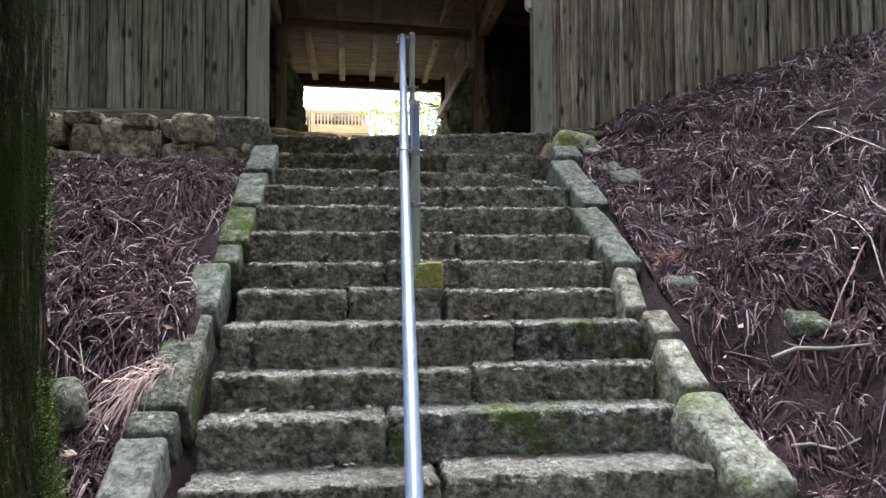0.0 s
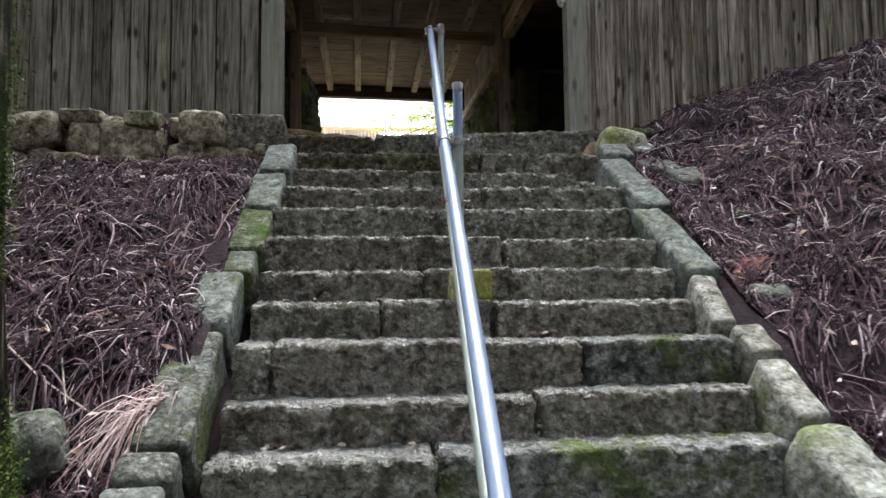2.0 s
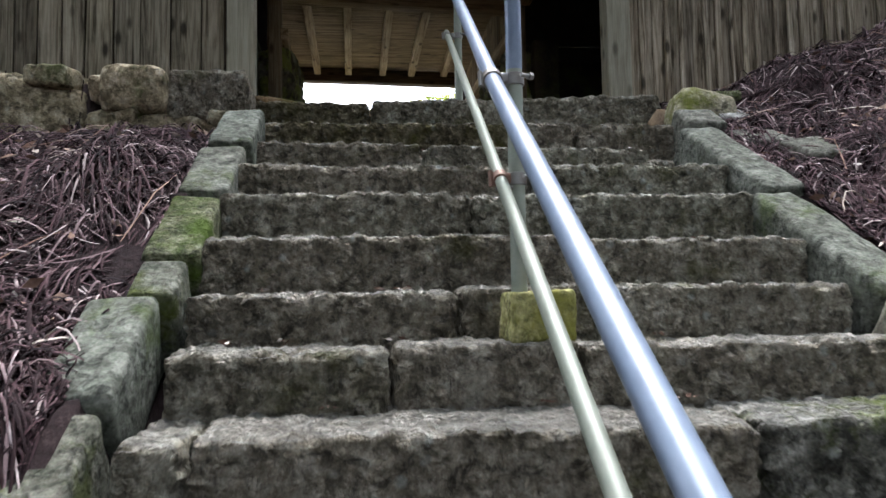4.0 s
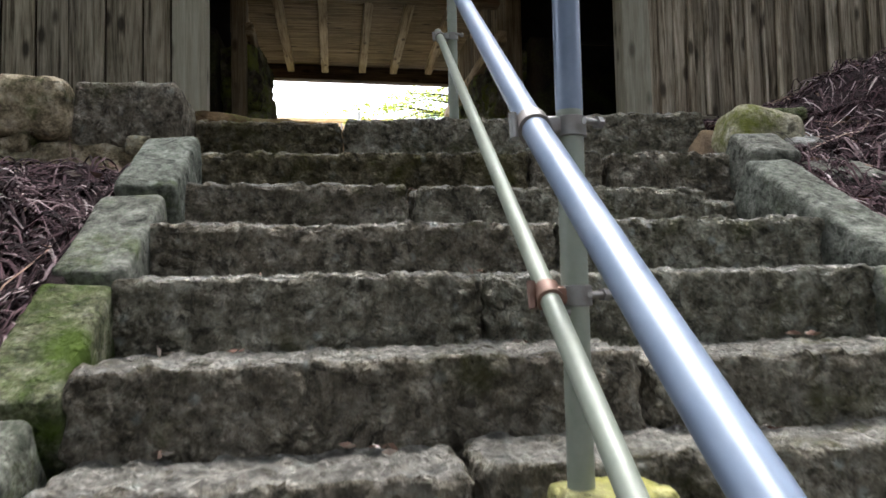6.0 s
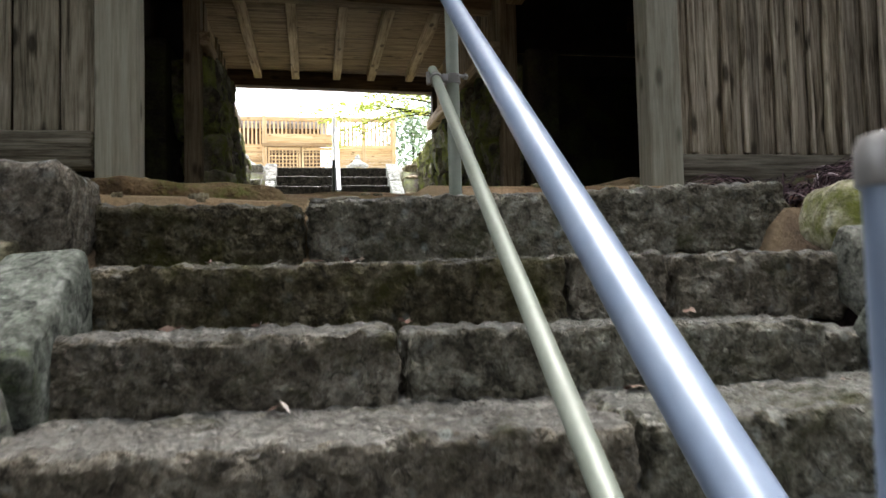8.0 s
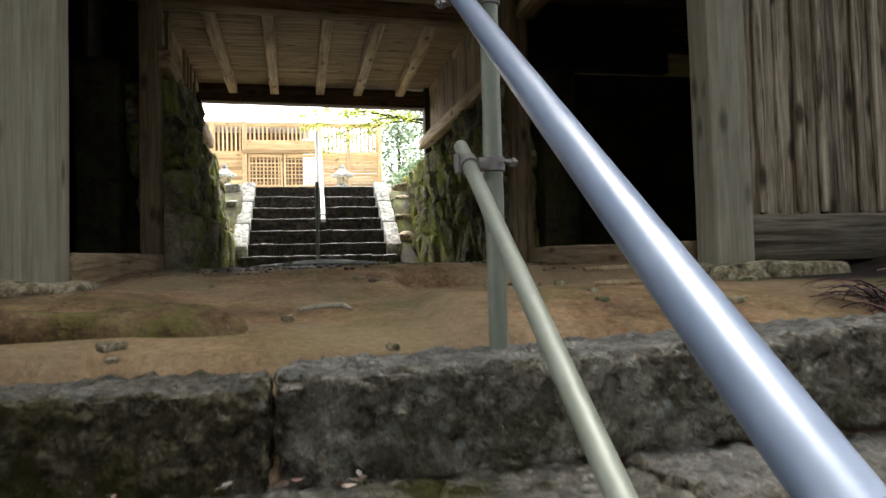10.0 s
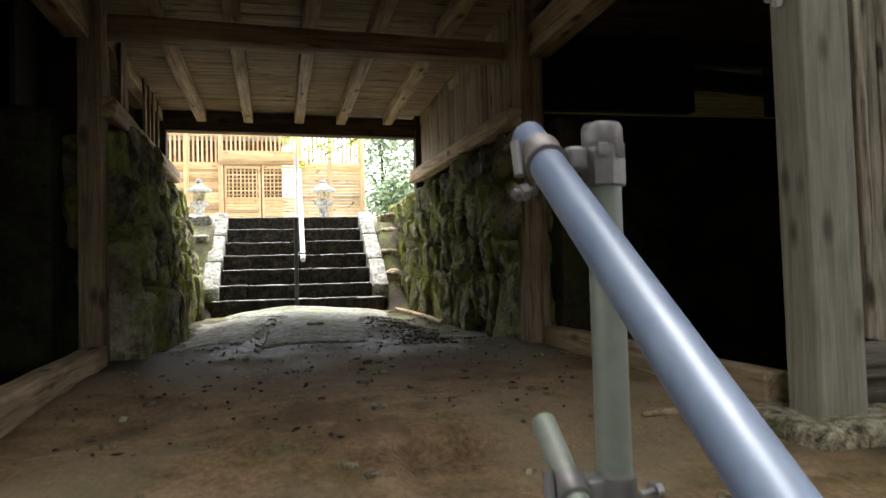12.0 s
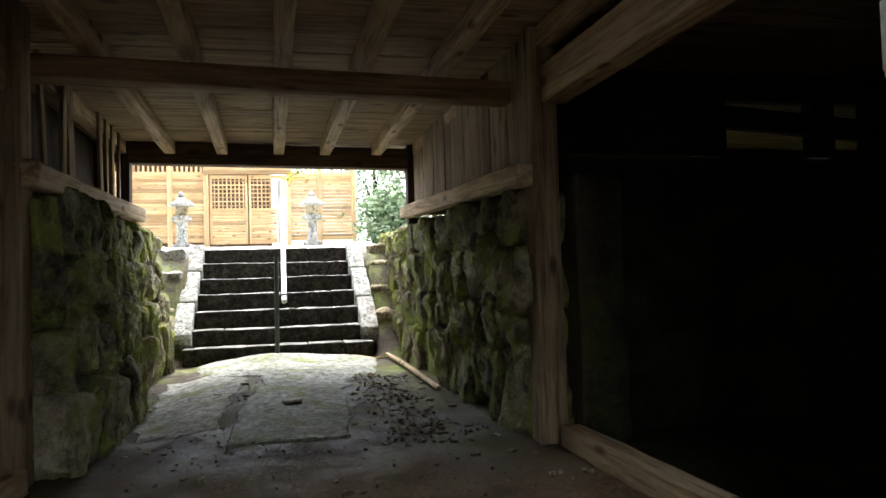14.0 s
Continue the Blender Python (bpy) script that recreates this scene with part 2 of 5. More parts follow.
def island_mat(name, stops, rough, back=None):
    """Loose pieces in one mesh, each with a colour of its own."""
    m, nt, bs = node_mat(name)
    g = nt.nodes.new("ShaderNodeNewGeometry")
    col = ramp(nt, g.outputs["Random Per Island"], *stops)
    wv, _ = shifted(nt, world_space=True)
    col = mixc(nt, 0.6, col, ramp(nt, tex(nt, "ShaderNodeTexNoise", wv, 40, 3).outputs[0], (0.3, 0.35), (0.7, 0.85)), "OVERLAY")
    nt.links.new(col, bs.inputs["Base Color"])
    bs.inputs["Roughness"].default_value = rough
    return m


STEP = stone_mat("hewn step stone", (0.19, 0.166, 0.126), (0.35, 0.312, 0.245), (0.54, 0.50, 0.415), moss=0.30, lichen=0.95, bumps=1.0, moss_col=(0.085, 0.085, 0.025), lit_tops=0.62)
# Far steps: shade put into dark faces, light from above into pale tops.
FARSTEP = stone_mat("far step stone, shade in the colour", (0.02, 0.019, 0.016), (0.045, 0.041, 0.034), (0.075, 0.068, 0.056), moss=0.1, lichen=0.0, bumps=0.6, lit_tops=0.9)
STEP_MOSS = stone_mat("mossy step stone", (0.08, 0.078, 0.065), (0.24, 0.235, 0.20), (0.46, 0.45, 0.40), moss=0.55, lichen=0.9, bumps=0.9, moss_col=(0.10, 0.125, 0.026), lit_tops=0.5)
STEP_OLIVE = stone_mat("olive-brown step stone", (0.10, 0.085, 0.05), (0.22, 0.19, 0.12), (0.36, 0.32, 0.23), moss=0.55, lichen=0.6, bumps=1.0, moss_col=(0.085, 0.078, 0.022), lit_tops=0.5)
KERB = stone_mat("kerb stone", (0.105, 0.108, 0.09), (0.17, 0.175, 0.148), (0.26, 0.26, 0.23), moss=0.25, lichen=0.4, bumps=0.35)
KERB_PALE = stone_mat("pale mossy kerb stone", (0.15, 0.14, 0.11), (0.27, 0.255, 0.205), (0.40, 0.38, 0.32), moss=0.4, lichen=0.4, bumps=0.35, moss_col=(0.13, 0.15, 0.04))
KERB_MOSS = stone_mat("moss-grown kerb stone", (0.075, 0.082, 0.062), (0.15, 0.155, 0.125), (0.26, 0.26, 0.22), moss=0.6, lichen=0.5, bumps=0.5, moss_col=(0.075, 0.09, 0.022))
MOSS = stone_mat("thick green moss", (0.08, 0.09, 0.05), (0.16, 0.17, 0.1), (0.3, 0.3, 0.22), moss=0.82, lichen=0.2, bumps=0.6, moss_col=(0.055, 0.085, 0.012))
RUBBLE = stone_mat("field stone", (0.15, 0.125, 0.08), (0.37, 0.31, 0.205), (0.58, 0.51, 0.38), moss=0.4, lichen=0.5, bumps=0.4)
WALLSTONE = stone_mat("wall stone", (0.12, 0.11, 0.08), (0.30, 0.275, 0.21), (0.46, 0.43, 0.35), moss=0.72, lichen=0.2, bumps=0.4, moss_col=(0.21, 0.235, 0.055), whole_wall=True)
PALESTONE = stone_mat("pale stone", (0.22, 0.22, 0.2), (0.4, 0.4, 0.38), (0.58, 0.57, 0.54), moss=0.1, lichen=0.4, bumps=0.4)
ROCKMOSS = stone_mat("mossy boulder", (0.2, 0.19, 0.12), (0.36, 0.34, 0.24), (0.55, 0.52, 0.40), moss=0.5, lichen=0.5, bumps=0.3, moss_col=(0.14, 0.15, 0.03))
CONCRETE = stone_mat("mossy concrete block", (0.18, 0.18, 0.08), (0.3, 0.29, 0.12), (0.42, 0.4, 0.2), moss=0.8, lichen=0.2, bumps=0.4, moss_col=(0.20, 0.19, 0.04))
GREY_V = wood_mat("weathered grey board", (0.085, 0.07, 0.05), (0.33, 0.29, 0.22), (0.55, 0.49, 0.385), "Z", 0.85, 0.6, 1.6)
GREY_E = wood_mat("rough-sawn brown-grey board", (0.10, 0.078, 0.052), (0.40, 0.34, 0.255), (0.66, 0.58, 0.46), "Z", 0.85, 0.45, 2.0)
GREY_X = wood_mat("weathered sill timber", (0.09, 0.075, 0.052), (0.26, 0.23, 0.175), (0.46, 0.42, 0.34), "X", 0.85, 0.5)
POST = wood_mat("weathered post", (0.27, 0.245, 0.18), (0.36, 0.335, 0.255), (0.45, 0.42, 0.33), "Z", 0.85, 0.25, 0.6, 0.15)
WARM_Y = wood_mat("brown joist timber", (0.25, 0.17, 0.095), (0.48, 0.355, 0.215), (0.62, 0.49, 0.32), "Y", 0.75, 0.4, 1.0, 0.5)
WARM_X = wood_mat("brown floor board", (0.19, 0.13, 0.074), (0.38, 0.27, 0.16), (0.52, 0.39, 0.245), "X", 0.78, 0.5)
WARM_Z = wood_mat("brown upright board", (0.16, 0.115, 0.07), (0.30, 0.23, 0.145), (0.42, 0.34, 0.23), "Z", 0.78, 0.4)
DARK_X = wood_mat("dark brown beam", (0.05, 0.033, 0.02), (0.12, 0.08, 0.05), (0.19, 0.135, 0.086), "X", 0.8, 0.4)
DARK_Z = wood_mat("dark brown timber", (0.03, 0.022, 0.016), (0.07, 0.052, 0.036), (0.12, 0.09, 0.062), "Z", 0.8, 0.4)
CEDAR_X = wood_mat("golden cypress board", (0.50, 0.32, 0.15), (0.66, 0.47, 0.255), (0.75, 0.58, 0.36), "X", 0.6, 0.15, 0.5)
CEDAR_Z = wood_mat("golden cypress post", (0.50, 0.33, 0.16), (0.66, 0.48, 0.27), (0.75, 0.58, 0.37), "Z", 0.6, 0.15, 0.5)
RAIL_BLUE = pipe_mat("pale blue-grey coated pipe", (0.135, 0.172, 0.235), (0.19, 0.225, 0.28), 0.36, 0.1)
RAIL_GREEN = pipe_mat("greenish grey galvanised pipe", (0.22, 0.24, 0.185), (0.28, 0.29, 0.24), 0.45, 0.15)
CLAMP = pipe_mat("tarnished steel clamp", (0.24, 0.23, 0.215), (0.13, 0.085, 0.06), 0.45, 0.6)
CLAMP_RUST = pipe_mat("rusty brown clamp", (0.17, 0.085, 0.055), (0.28, 0.2, 0.16), 0.5, 0.4)
WHITEPIPE = pipe_mat("white painted pipe", (0.72, 0.72, 0.70), (0.6, 0.6, 0.57), 0.4, 0.0)
DARKPIPE = pipe_mat("dark green pipe", (0.05, 0.06, 0.05), (0.10, 0.11, 0.09), 0.5, 0.2)
ROOF = plain_mat("grey roof", (0.22, 0.2, 0.2), (0.34, 0.31, 0.31), 2.0, 0.7)
# Store walls are near black: the unlit void put into the colour.
DARKNESS = plain_mat("store wall, darkness in the colour", (0.03, 0.027, 0.024), (0.06, 0.055, 0.05), 1.5, 0.95)
LITTER = island_mat("dead cedar sprays", ((0.0, (0.009, 0.005, 0.0055)), (0.45, (0.024, 0.013, 0.014)), (0.70, (0.056, 0.031, 0.034)), (0.87, (0.105, 0.066, 0.07)), (0.95, (0.21, 0.155, 0.155)), (1.0, (0.42, 0.35, 0.33))), 0.85)
LEAFLIT = island_mat("fallen leaves", ((0.0, (0.12, 0.07, 0.05)), (0.5, (0.3, 0.2, 0.15)), (0.8, (0.42, 0.34, 0.28)), (1.0, (0.5, 0.46, 0.4))), 0.8)
LEAF = island_mat("dark needle sprays", ((0.0, (0.02, 0.035, 0.012)), (0.6, (0.045, 0.07, 0.022)), (1.0, (0.08, 0.11, 0.035))), 0.7)
MAPLE = island_mat("fresh yellow-green leaves", ((0.0, (0.16, 0.22, 0.02)), (0.6, (0.32, 0.38, 0.05)), (1.0, (0.5, 0.52, 0.12))), 0.6)
FARLEAF = island_mat("grey-green far leaves", ((0.0, (0.09, 0.14, 0.07)), (0.6, (0.19, 0.26, 0.15)), (1.0, (0.32, 0.38, 0.26))), 0.7)


def ground_mat():
    """Dark humus outside, brown earth in the passage, pale dust where feet go, mossy at the far end."""
    m, nt, bs = node_mat("earth")
    wv, _ = shifted(nt, world_space=True)
    n = tex(nt, "ShaderNodeTexNoise", wv, 3.5, 6, 0.7).outputs[0]
    f = tex(nt, "ShaderNodeTexNoise", wv, 45, 6, 0.75).outputs[0]
    humus = ramp(nt, mixc(nt, 0.5, n, f), (0.38, (0.013, 0.009, 0.009)), (0.55, (0.033, 0.022, 0.022)), (0.68, (0.075, 0.054, 0.05)))
    earth = ramp(nt, mixc(nt, 0.45, n, f), (0.38, (0.10, 0.058, 0.030)), (0.5, (0.28, 0.172, 0.09)), (0.62, (0.48, 0.32, 0.185)))
    broad = tex(nt, "ShaderNodeTexNoise", wv, 1.6, 4, 0.6).outputs[0]
    earth = mixc(nt, ramp(nt, broad, (0.42, 0.0), (0.6, 0.75)), earth, mixc(nt, f, (0.24, 0.175, 0.10), (0.42, 0.32, 0.20)))
    earth = mixc(nt, ramp(nt, broad, (0.30, 0.7), (0.43, 0.0)), earth, (0.13, 0.082, 0.048))
    sep = nt.nodes.new("ShaderNodeSeparateXYZ")
    nt.links.new(wv, sep.inputs[0])
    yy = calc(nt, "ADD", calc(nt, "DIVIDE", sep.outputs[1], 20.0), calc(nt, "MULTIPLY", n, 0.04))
    half = calc_free(nt, "ABSOLUTE", calc_free(nt, "SUBTRACT", sep.outputs[0], 0.5))
    inside = ramp(nt, calc_free(nt, "MULTIPLY", half, 0.25), (0.34, 1.0), (0.40, 0.0))
    col = mixc(nt, calc(nt, "MULTIPLY", inside, ramp(nt, yy, (0.31, 0.0), (0.335, 1.0))), humus, earth)
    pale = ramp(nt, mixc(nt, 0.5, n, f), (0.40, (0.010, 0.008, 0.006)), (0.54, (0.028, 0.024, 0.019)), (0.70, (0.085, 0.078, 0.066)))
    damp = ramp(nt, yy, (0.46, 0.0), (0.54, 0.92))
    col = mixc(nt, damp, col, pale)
    mossy = ramp(nt, tex(nt, "ShaderNodeTexNoise", wv, 2.2, 5, 0.7).outputs[0], (0.45, 0.0), (0.6, 0.85))
    mossy = calc(nt, "MULTIPLY", mossy, ramp(nt, yy, (0.36, 0.5), (0.42, 0.2), (0.60, 0.45), (0.68, 1.0)))
    mossy = calc(nt, "MULTIPLY", mossy, ramp(nt, yy, (0.335, 0.0), (0.36, 1.0)))
    col = mixc(nt, mossy, col, mixc(nt, f, (0.06, 0.08, 0.015), (0.18, 0.2, 0.05)))
    # Yard ground, hidden by the stairs, is made pale to bounce light inward.
    yard_bounce = ramp(nt, f, (0.35, (0.34, 0.32, 0.28)), (0.65, (0.56, 0.54, 0.49)))
    col = mixc(nt, ramp(nt, yy, (0.815, 0.0), (0.835, 1.0)), col, yard_bounce)
    nt.links.new(col, bs.inputs["Base Color"])
    wet = calc(nt, "MULTIPLY", damp, ramp(nt, n, (0.42, 0.45), (0.58, 0.0)))
    nt.links.new(calc(nt, "SUBTRACT", 0.92, wet), bs.inputs["Roughness"])
    bump(nt, bs, mixc(nt, 0.4, f, n), 0.8, 0.03)
    return m


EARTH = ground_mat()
MOUND = stone_mat("mossy brown earth", (0.13, 0.085, 0.045), (0.26, 0.175, 0.095), (0.38, 0.28, 0.165), moss=0.62, lichen=0.0, bumps=0.5, moss_col=(0.12, 0.135, 0.03), whole_wall=True)
SLAB = stone_mat("worn pale concrete", (0.16, 0.155, 0.135), (0.30, 0.295, 0.265), (0.44, 0.435, 0.405), moss=0.5, lichen=0.3, bumps=0.35, moss_col=(0.12, 0.135, 0.035))

# ---- plan ----
# front edge (y) and top (z) of each step of the lower stairs, from the threshold down, with the joints along x
STEPS = [
    (6.17, 2.635, (-0.69, -0.035, 1.73)),
    (5.80, 2.425, (-0.66, 0.73, 1.06, 1.67)),
    (5.52, 2.245, (-0.66, 0.20, 1.37, 1.58)),
    (5.14, 2.07, (-0.65, 0.635, 1.57)),
    (4.85, 1.90, (-0.65, 0.325, 1.55)),
    (4.53, 1.70, (-0.65, 0.646, 1.53)),
    (4.28, 1.51, (-0.64, 0.19, 1.53)),
    (4.03, 1.355, (-0.64, -0.03, 0.5, 1.51)),
    (3.70, 1.19, (-0.66, -0.50, 0.83, 1.52)),
    (3.51, 0.965, (-0.67, 0.58, 1.52)),
    (3.25, 0.80, (-0.68, 0.15, 1.53)),
    (2.94, 0.60, (-0.69, 0.36, 1.53)),
    (2.65, 0.42, (-0.70, 0.55, 1.54)),
    (2.36, 0.24, (-0.70, 0.10, 1.54)),
    (2.06, 0.07, (-0.70, 0.62, 1.54)),
]
GROUND0 = -0.10
FRONT, INNER, BACK = 7.85, 10.1, 13.9          # the building's front posts, inner posts and far beam
FAR_EDGE = [14.5 + 0.258 * i for i in range(7)]
FAR_TOP = [3.22 + 0.19 * i for i in range(7)]
TERRACE = 4.36


def stair_line(y):
    ys = [s[0] for s in STEPS[::-1]]
    zs = [s[1] for s in STEPS[::-1]]
    if y <= ys[0]:
        return max(GROUND0, zs[0] + 0.6 * (y - ys[0]))
    return float(np.interp(y, ys, zs))


def passage_floor(y):
    return float(np.interp(y, [6.1, 7.0, 7.93, 10.5, 14.4], [2.60, 2.73, 2.86, 2.98, 3.07]))


def smooth01(a, b, v):
    t = max(0.0, min(1.0, (v - a) / (b - a)))
    return t * t * (3 - 2 * t)


def hummocks(x, y):
    """Low humps of the trodden earth near the gate."""
    h = 0.06 * math.exp(-((x - 0.35) / 0.5) ** 2 - ((y - 8.35) / 0.55) ** 2) + 0.02 * math.exp(-((x + 0.7) / 0.45) ** 2 - ((y - 7.0) / 0.4) ** 2)
    return h + (0.03 * noise.noise((x * 1.6, y * 1.6, 3.0)) + 0.012 * noise.noise((x * 5, y * 5, 3.0))) * smooth01(6.5, 7.0, y)


def ground_height(x, y):
    p = Vector((x, y, 0))
    rough = 0.05 * noise.noise(p * 1.7) + 0.02 * noise.noise(p * 6)
    slope = stair_line(y) if y < 6.1 else passage_floor(min(y, 9.0))
    left = x < 0.45
    if y < 6.15 and -0.72 < x < 1.58:
        return slope - 0.45 if y > 1.9 else GROUND0 + 0.3 * rough
    if 6.15 <= y < 6.40 and -0.72 < x < 1.74:
        return 2.45
    if y < FRONT + 0.1:
        if left:
            h = slope - 0.02 - 0.10 * smooth01(-1.0, -3.0, x) + rough
            if y > 5.95 and x < -0.75:
                h = 2.66 + 0.16 * smooth01(6.0, 7.6, y) + 0.3 * rough
            elif y > 5.6 and x < -0.75:
                h = min(h, 2.30 + rough)
            if y > 6.05 and x >= -0.75:
                h = passage_floor(y) + 0.25 * rough + 0.03 * smooth01(0.2, -0.7, x) + hummocks(x, y)
        else:
            d = x - 1.75
            h = slope - 0.08 * (1 - smooth01(-0.1, 0.12, d)) + rough * 1.6 * smooth01(0.0, 0.4, d) + 0.05 * noise.noise(p * 4.3) * smooth01(0.1, 0.6, d) + 0.36 * max(0.0, d) * smooth01(0.0, 0.8, d) - 0.055 * max(0.0, d - 2.4) ** 1.5
            if y > 6.05 and x < 2.05:
                h = passage_floor(y) + 0.25 * rough + hummocks(x, y)
            if y > 6.3:
                h -= 0.95 * smooth01(6.2, 7.1, y) * (1 - 0.6 * smooth01(2.4, 4.2, x)) * (h - 2.80)
        far_side = smooth01(4.0, 9.0, abs(x - 0.4))
        return h + (0.10 * far_side * abs(x) ** 0.8 if y < 5 else 0)
    lo, hi = -1.05, 1.78
    if y < INNER + 0.3:
        return passage_floor(y) + 0.25 * rough + hummocks(x, y) * (1 - smooth01(9.6, 10.3, y))
    if lo < x < hi and y < 14.5:
        # trodden hump in the middle, a gutter along both walls
        mid = 0.05 * math.exp(-((x - 0.25) / 0.5) ** 2) * smooth01(INNER + 0.3, 11.8, y)
        return passage_floor(y) + 0.3 * rough + mid - (0.05 * smooth01(1.0, 1.4, x) + 0.04 * smooth01(-0.3, -0.6, x)) * smooth01(INNER + 0.3, 11.2, y)
    if lo < x < hi and y < 16.1:
        return passage_floor(14.4) - 0.02 + 0.8 * max(0.0, y - 14.9) if -0.75 < x < 1.4 else passage_floor(14.4) + 1.2 * smooth01(14.4, 15.9, y)
    if y < BACK + 0.3 or y < 16.1:
        return TERRACE + 0.3 * rough
    return TERRACE + 0.05 * (min(y, 29) - 16.1) + 0.4 * rough

# ---- ground: one sheet ----
def spread(a, b, step, far):
    inner = list(np.arange(a, b + 1e-6, step))
    out, d = [], step
    while d < far:
        d *= 1.6
        out.append(d)
    return [a - v for v in out[::-1]] + inner + [b + v for v in out]


def build_ground():
    xs, ys = spread(-5.0, 6.5, 0.09, 900), spread(-1.0, 17.0, 0.09, 900)
    verts = [(x, y, ground_height(x, y)) for y in ys for x in xs]
    w = len(xs)
    faces = [(j * w + i, j * w + i + 1, (j + 1) * w + i + 1, (j + 1) * w + i) for j in range(len(ys) - 1) for i in range(w - 1)]
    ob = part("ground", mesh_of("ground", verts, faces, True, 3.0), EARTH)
    tagged(ob, "dark forest soil and brown trodden earth", "ground", kind="structure")


build_ground()


# ---- lower stairs ----
def build_stairs():
    st = thing("stone_stairs", (0.4, 2.0, GROUND0), "worn stairs of rough hewn grey stone blocks", "stairs")
    rnd = random.Random(4)
    for row, (y, z, cuts) in enumerate(STEPS):
        below = STEPS[row + 1][1] if row + 1 < len(STEPS) else GROUND0
        back = STEPS[row - 1][0] if row else y + 0.4
        height = z - below + 0.03
        for i, (a, b) in enumerate(zip(cuts, cuts[1:])):
            depth = back - y + 0.16
            dy, dz, h = rnd.uniform(-0.020, 0.016), rnd.uniform(-0.012, 0.010), height
            mat, label = STEP, ""
            if row == 2 and i == 2:
                dy, dz = 0.10, -0.05
            if row == 8 and i == 2 or row == 10 and i == 1:
                mat, label = STEP_MOSS, "mossy hewn stone block"
            if row < 2 and i == 0:
                mat, label = STEP_OLIVE, "olive-brown mossy hewn stone block"
            if row == 9 and i == 1:
                dz += 0.015
            tilt = rnd.uniform(-0.5, 0.5)
            if row == 0 and i == 1:
                dz, tilt = 0.035, -2.0
            if row == 0:
                depth = 0.34
            me = block("step_stone", b - a - rnd.uniform(0.014, 0.030), depth, h, 0.024, 0.014, 5.0, 0.018 if row < 11 else 0.03, row * 3.1 + i * 1.7, smooth=True, angle=0.45, fine=0.8, chisel=17.0)
            part("step_stone", me, mat, st, label, at((a + b) / 2, y + depth / 2 + dy, z + dz - h / 2) @ rz(rnd.uniform(-0.5, 0.5)) @ ry(tilt))
    return st


build_stairs()


def build_kerbs():
    slope = math.degrees(math.atan(0.625))
    left = thing("stair_kerb", (-0.75, 2.4, 0.2), "sloping kerb of flat grey-green stones, partly mossy", "kerb", "stair kerbs")
    # y from, y to, inner x, outer x, mossy, lift
    for k, (a, b, xi, xo, mossy, lift) in enumerate([
            (5.33, 5.74, -0.59, -0.785, 0, 0.03), (4.87, 5.30, -0.615, -0.81, 0, 0.02), (4.43, 4.84, -0.63, -0.815, 2, 0.02),
            (4.22, 4.41, -0.66, -0.80, 1, 0.02), (3.81, 4.20, -0.70, -0.885, 0, 0.03), (3.20, 3.79, -0.71, -0.915, 1, 0.02),
            (3.06, 3.18, -0.735, -0.925, 1, 0.02), (2.70, 3.04, -0.745, -0.935, 0, 0.03), (2.33, 2.68, -0.75, -0.95, 0, 0.03), (1.95, 2.31, -0.75, -0.96, 0, 0.03)]):
        run = (b - a) / math.cos(radians(slope))
        zc = 2.17 + 0.625 * ((a + b) / 2 - 5.33) + lift
        me = block("kerb_stone", abs(xi - xo), run - 0.01, 0.26, 0.022, 0.010, 5, 0.05, 20 + k, fine=0.5, angle=2.0)
        part("kerb_stone", me, (KERB, KERB_MOSS, MOSS)[mossy], left, "moss-grown kerb stone" if mossy else "",
             at((xi + xo) / 2, (a + b) / 2, zc) @ rx(slope) @ at(0, 0.03, -0.13))
    right = thing("stair_kerb", (1.6, 2.4, 0.2), "sloping kerb of long flat grey stones", "kerb", "stair kerbs")
    for k, (a, b, xi, xo, lift, tall) in enumerate([
            (5.56, 5.77, 1.61, 1.835, 0.06, 0.22), (4.85, 5.54, 1.56, 1.775, 0.05, 0.24), (4.16, 4.83, 1.515, 1.715, 0.05, 0.24), (3.75, 4.13, 1.495, 1.62, 0.05, 0.26),
            (3.55, 3.74, 1.54, 1.69, 0.06, 0.26), (3.21, 3.53, 1.52, 1.665, 0.05, 0.3), (2.66, 3.20, 1.50, 1.75, 0.06, 0.42), (2.0, 2.62, 1.48, 1.72, 0.04, 0.3)]):
        run = (b - a) / math.cos(radians(slope))
        zc = 2.17 + 0.625 * ((a + b) / 2 - 5.33) + lift
        me = block("kerb_stone", xo - xi, run - 0.012, tall, 0.03 if tall < 0.4 else 0.07, 0.012 if tall < 0.4 else 0.03, 4.5, 0.05, 40 + k, fine=0.5, angle=2.0)
        part("kerb_stone", me, (KERB if k < 3 else KERB_PALE), right, "" if tall < 0.4 else "big rounded pale mossy kerb stone",
             at((xi + xo) / 2, (a + b) / 2, zc) @ rx(slope) @ rz((0, 4.5, 4, -9, 4, 0, 9, 0)[k]) @ at(0, 0.03, -tall / 2))


build_kerbs()


def boulder(name, sx, sy, sz, seed, amp=0.16, r=0.34):
    """A lumpy field stone about its centre."""
    me = block(name, sx, sy, sz, r * min(sx, sy, sz), amp * min(sx, sz), 1.5 / min(sx, sz) * 0.8, min(sx, sz) / 8, seed, fine=0.3, angle=2.0 if r > 0.3 else 0.6)
    return me


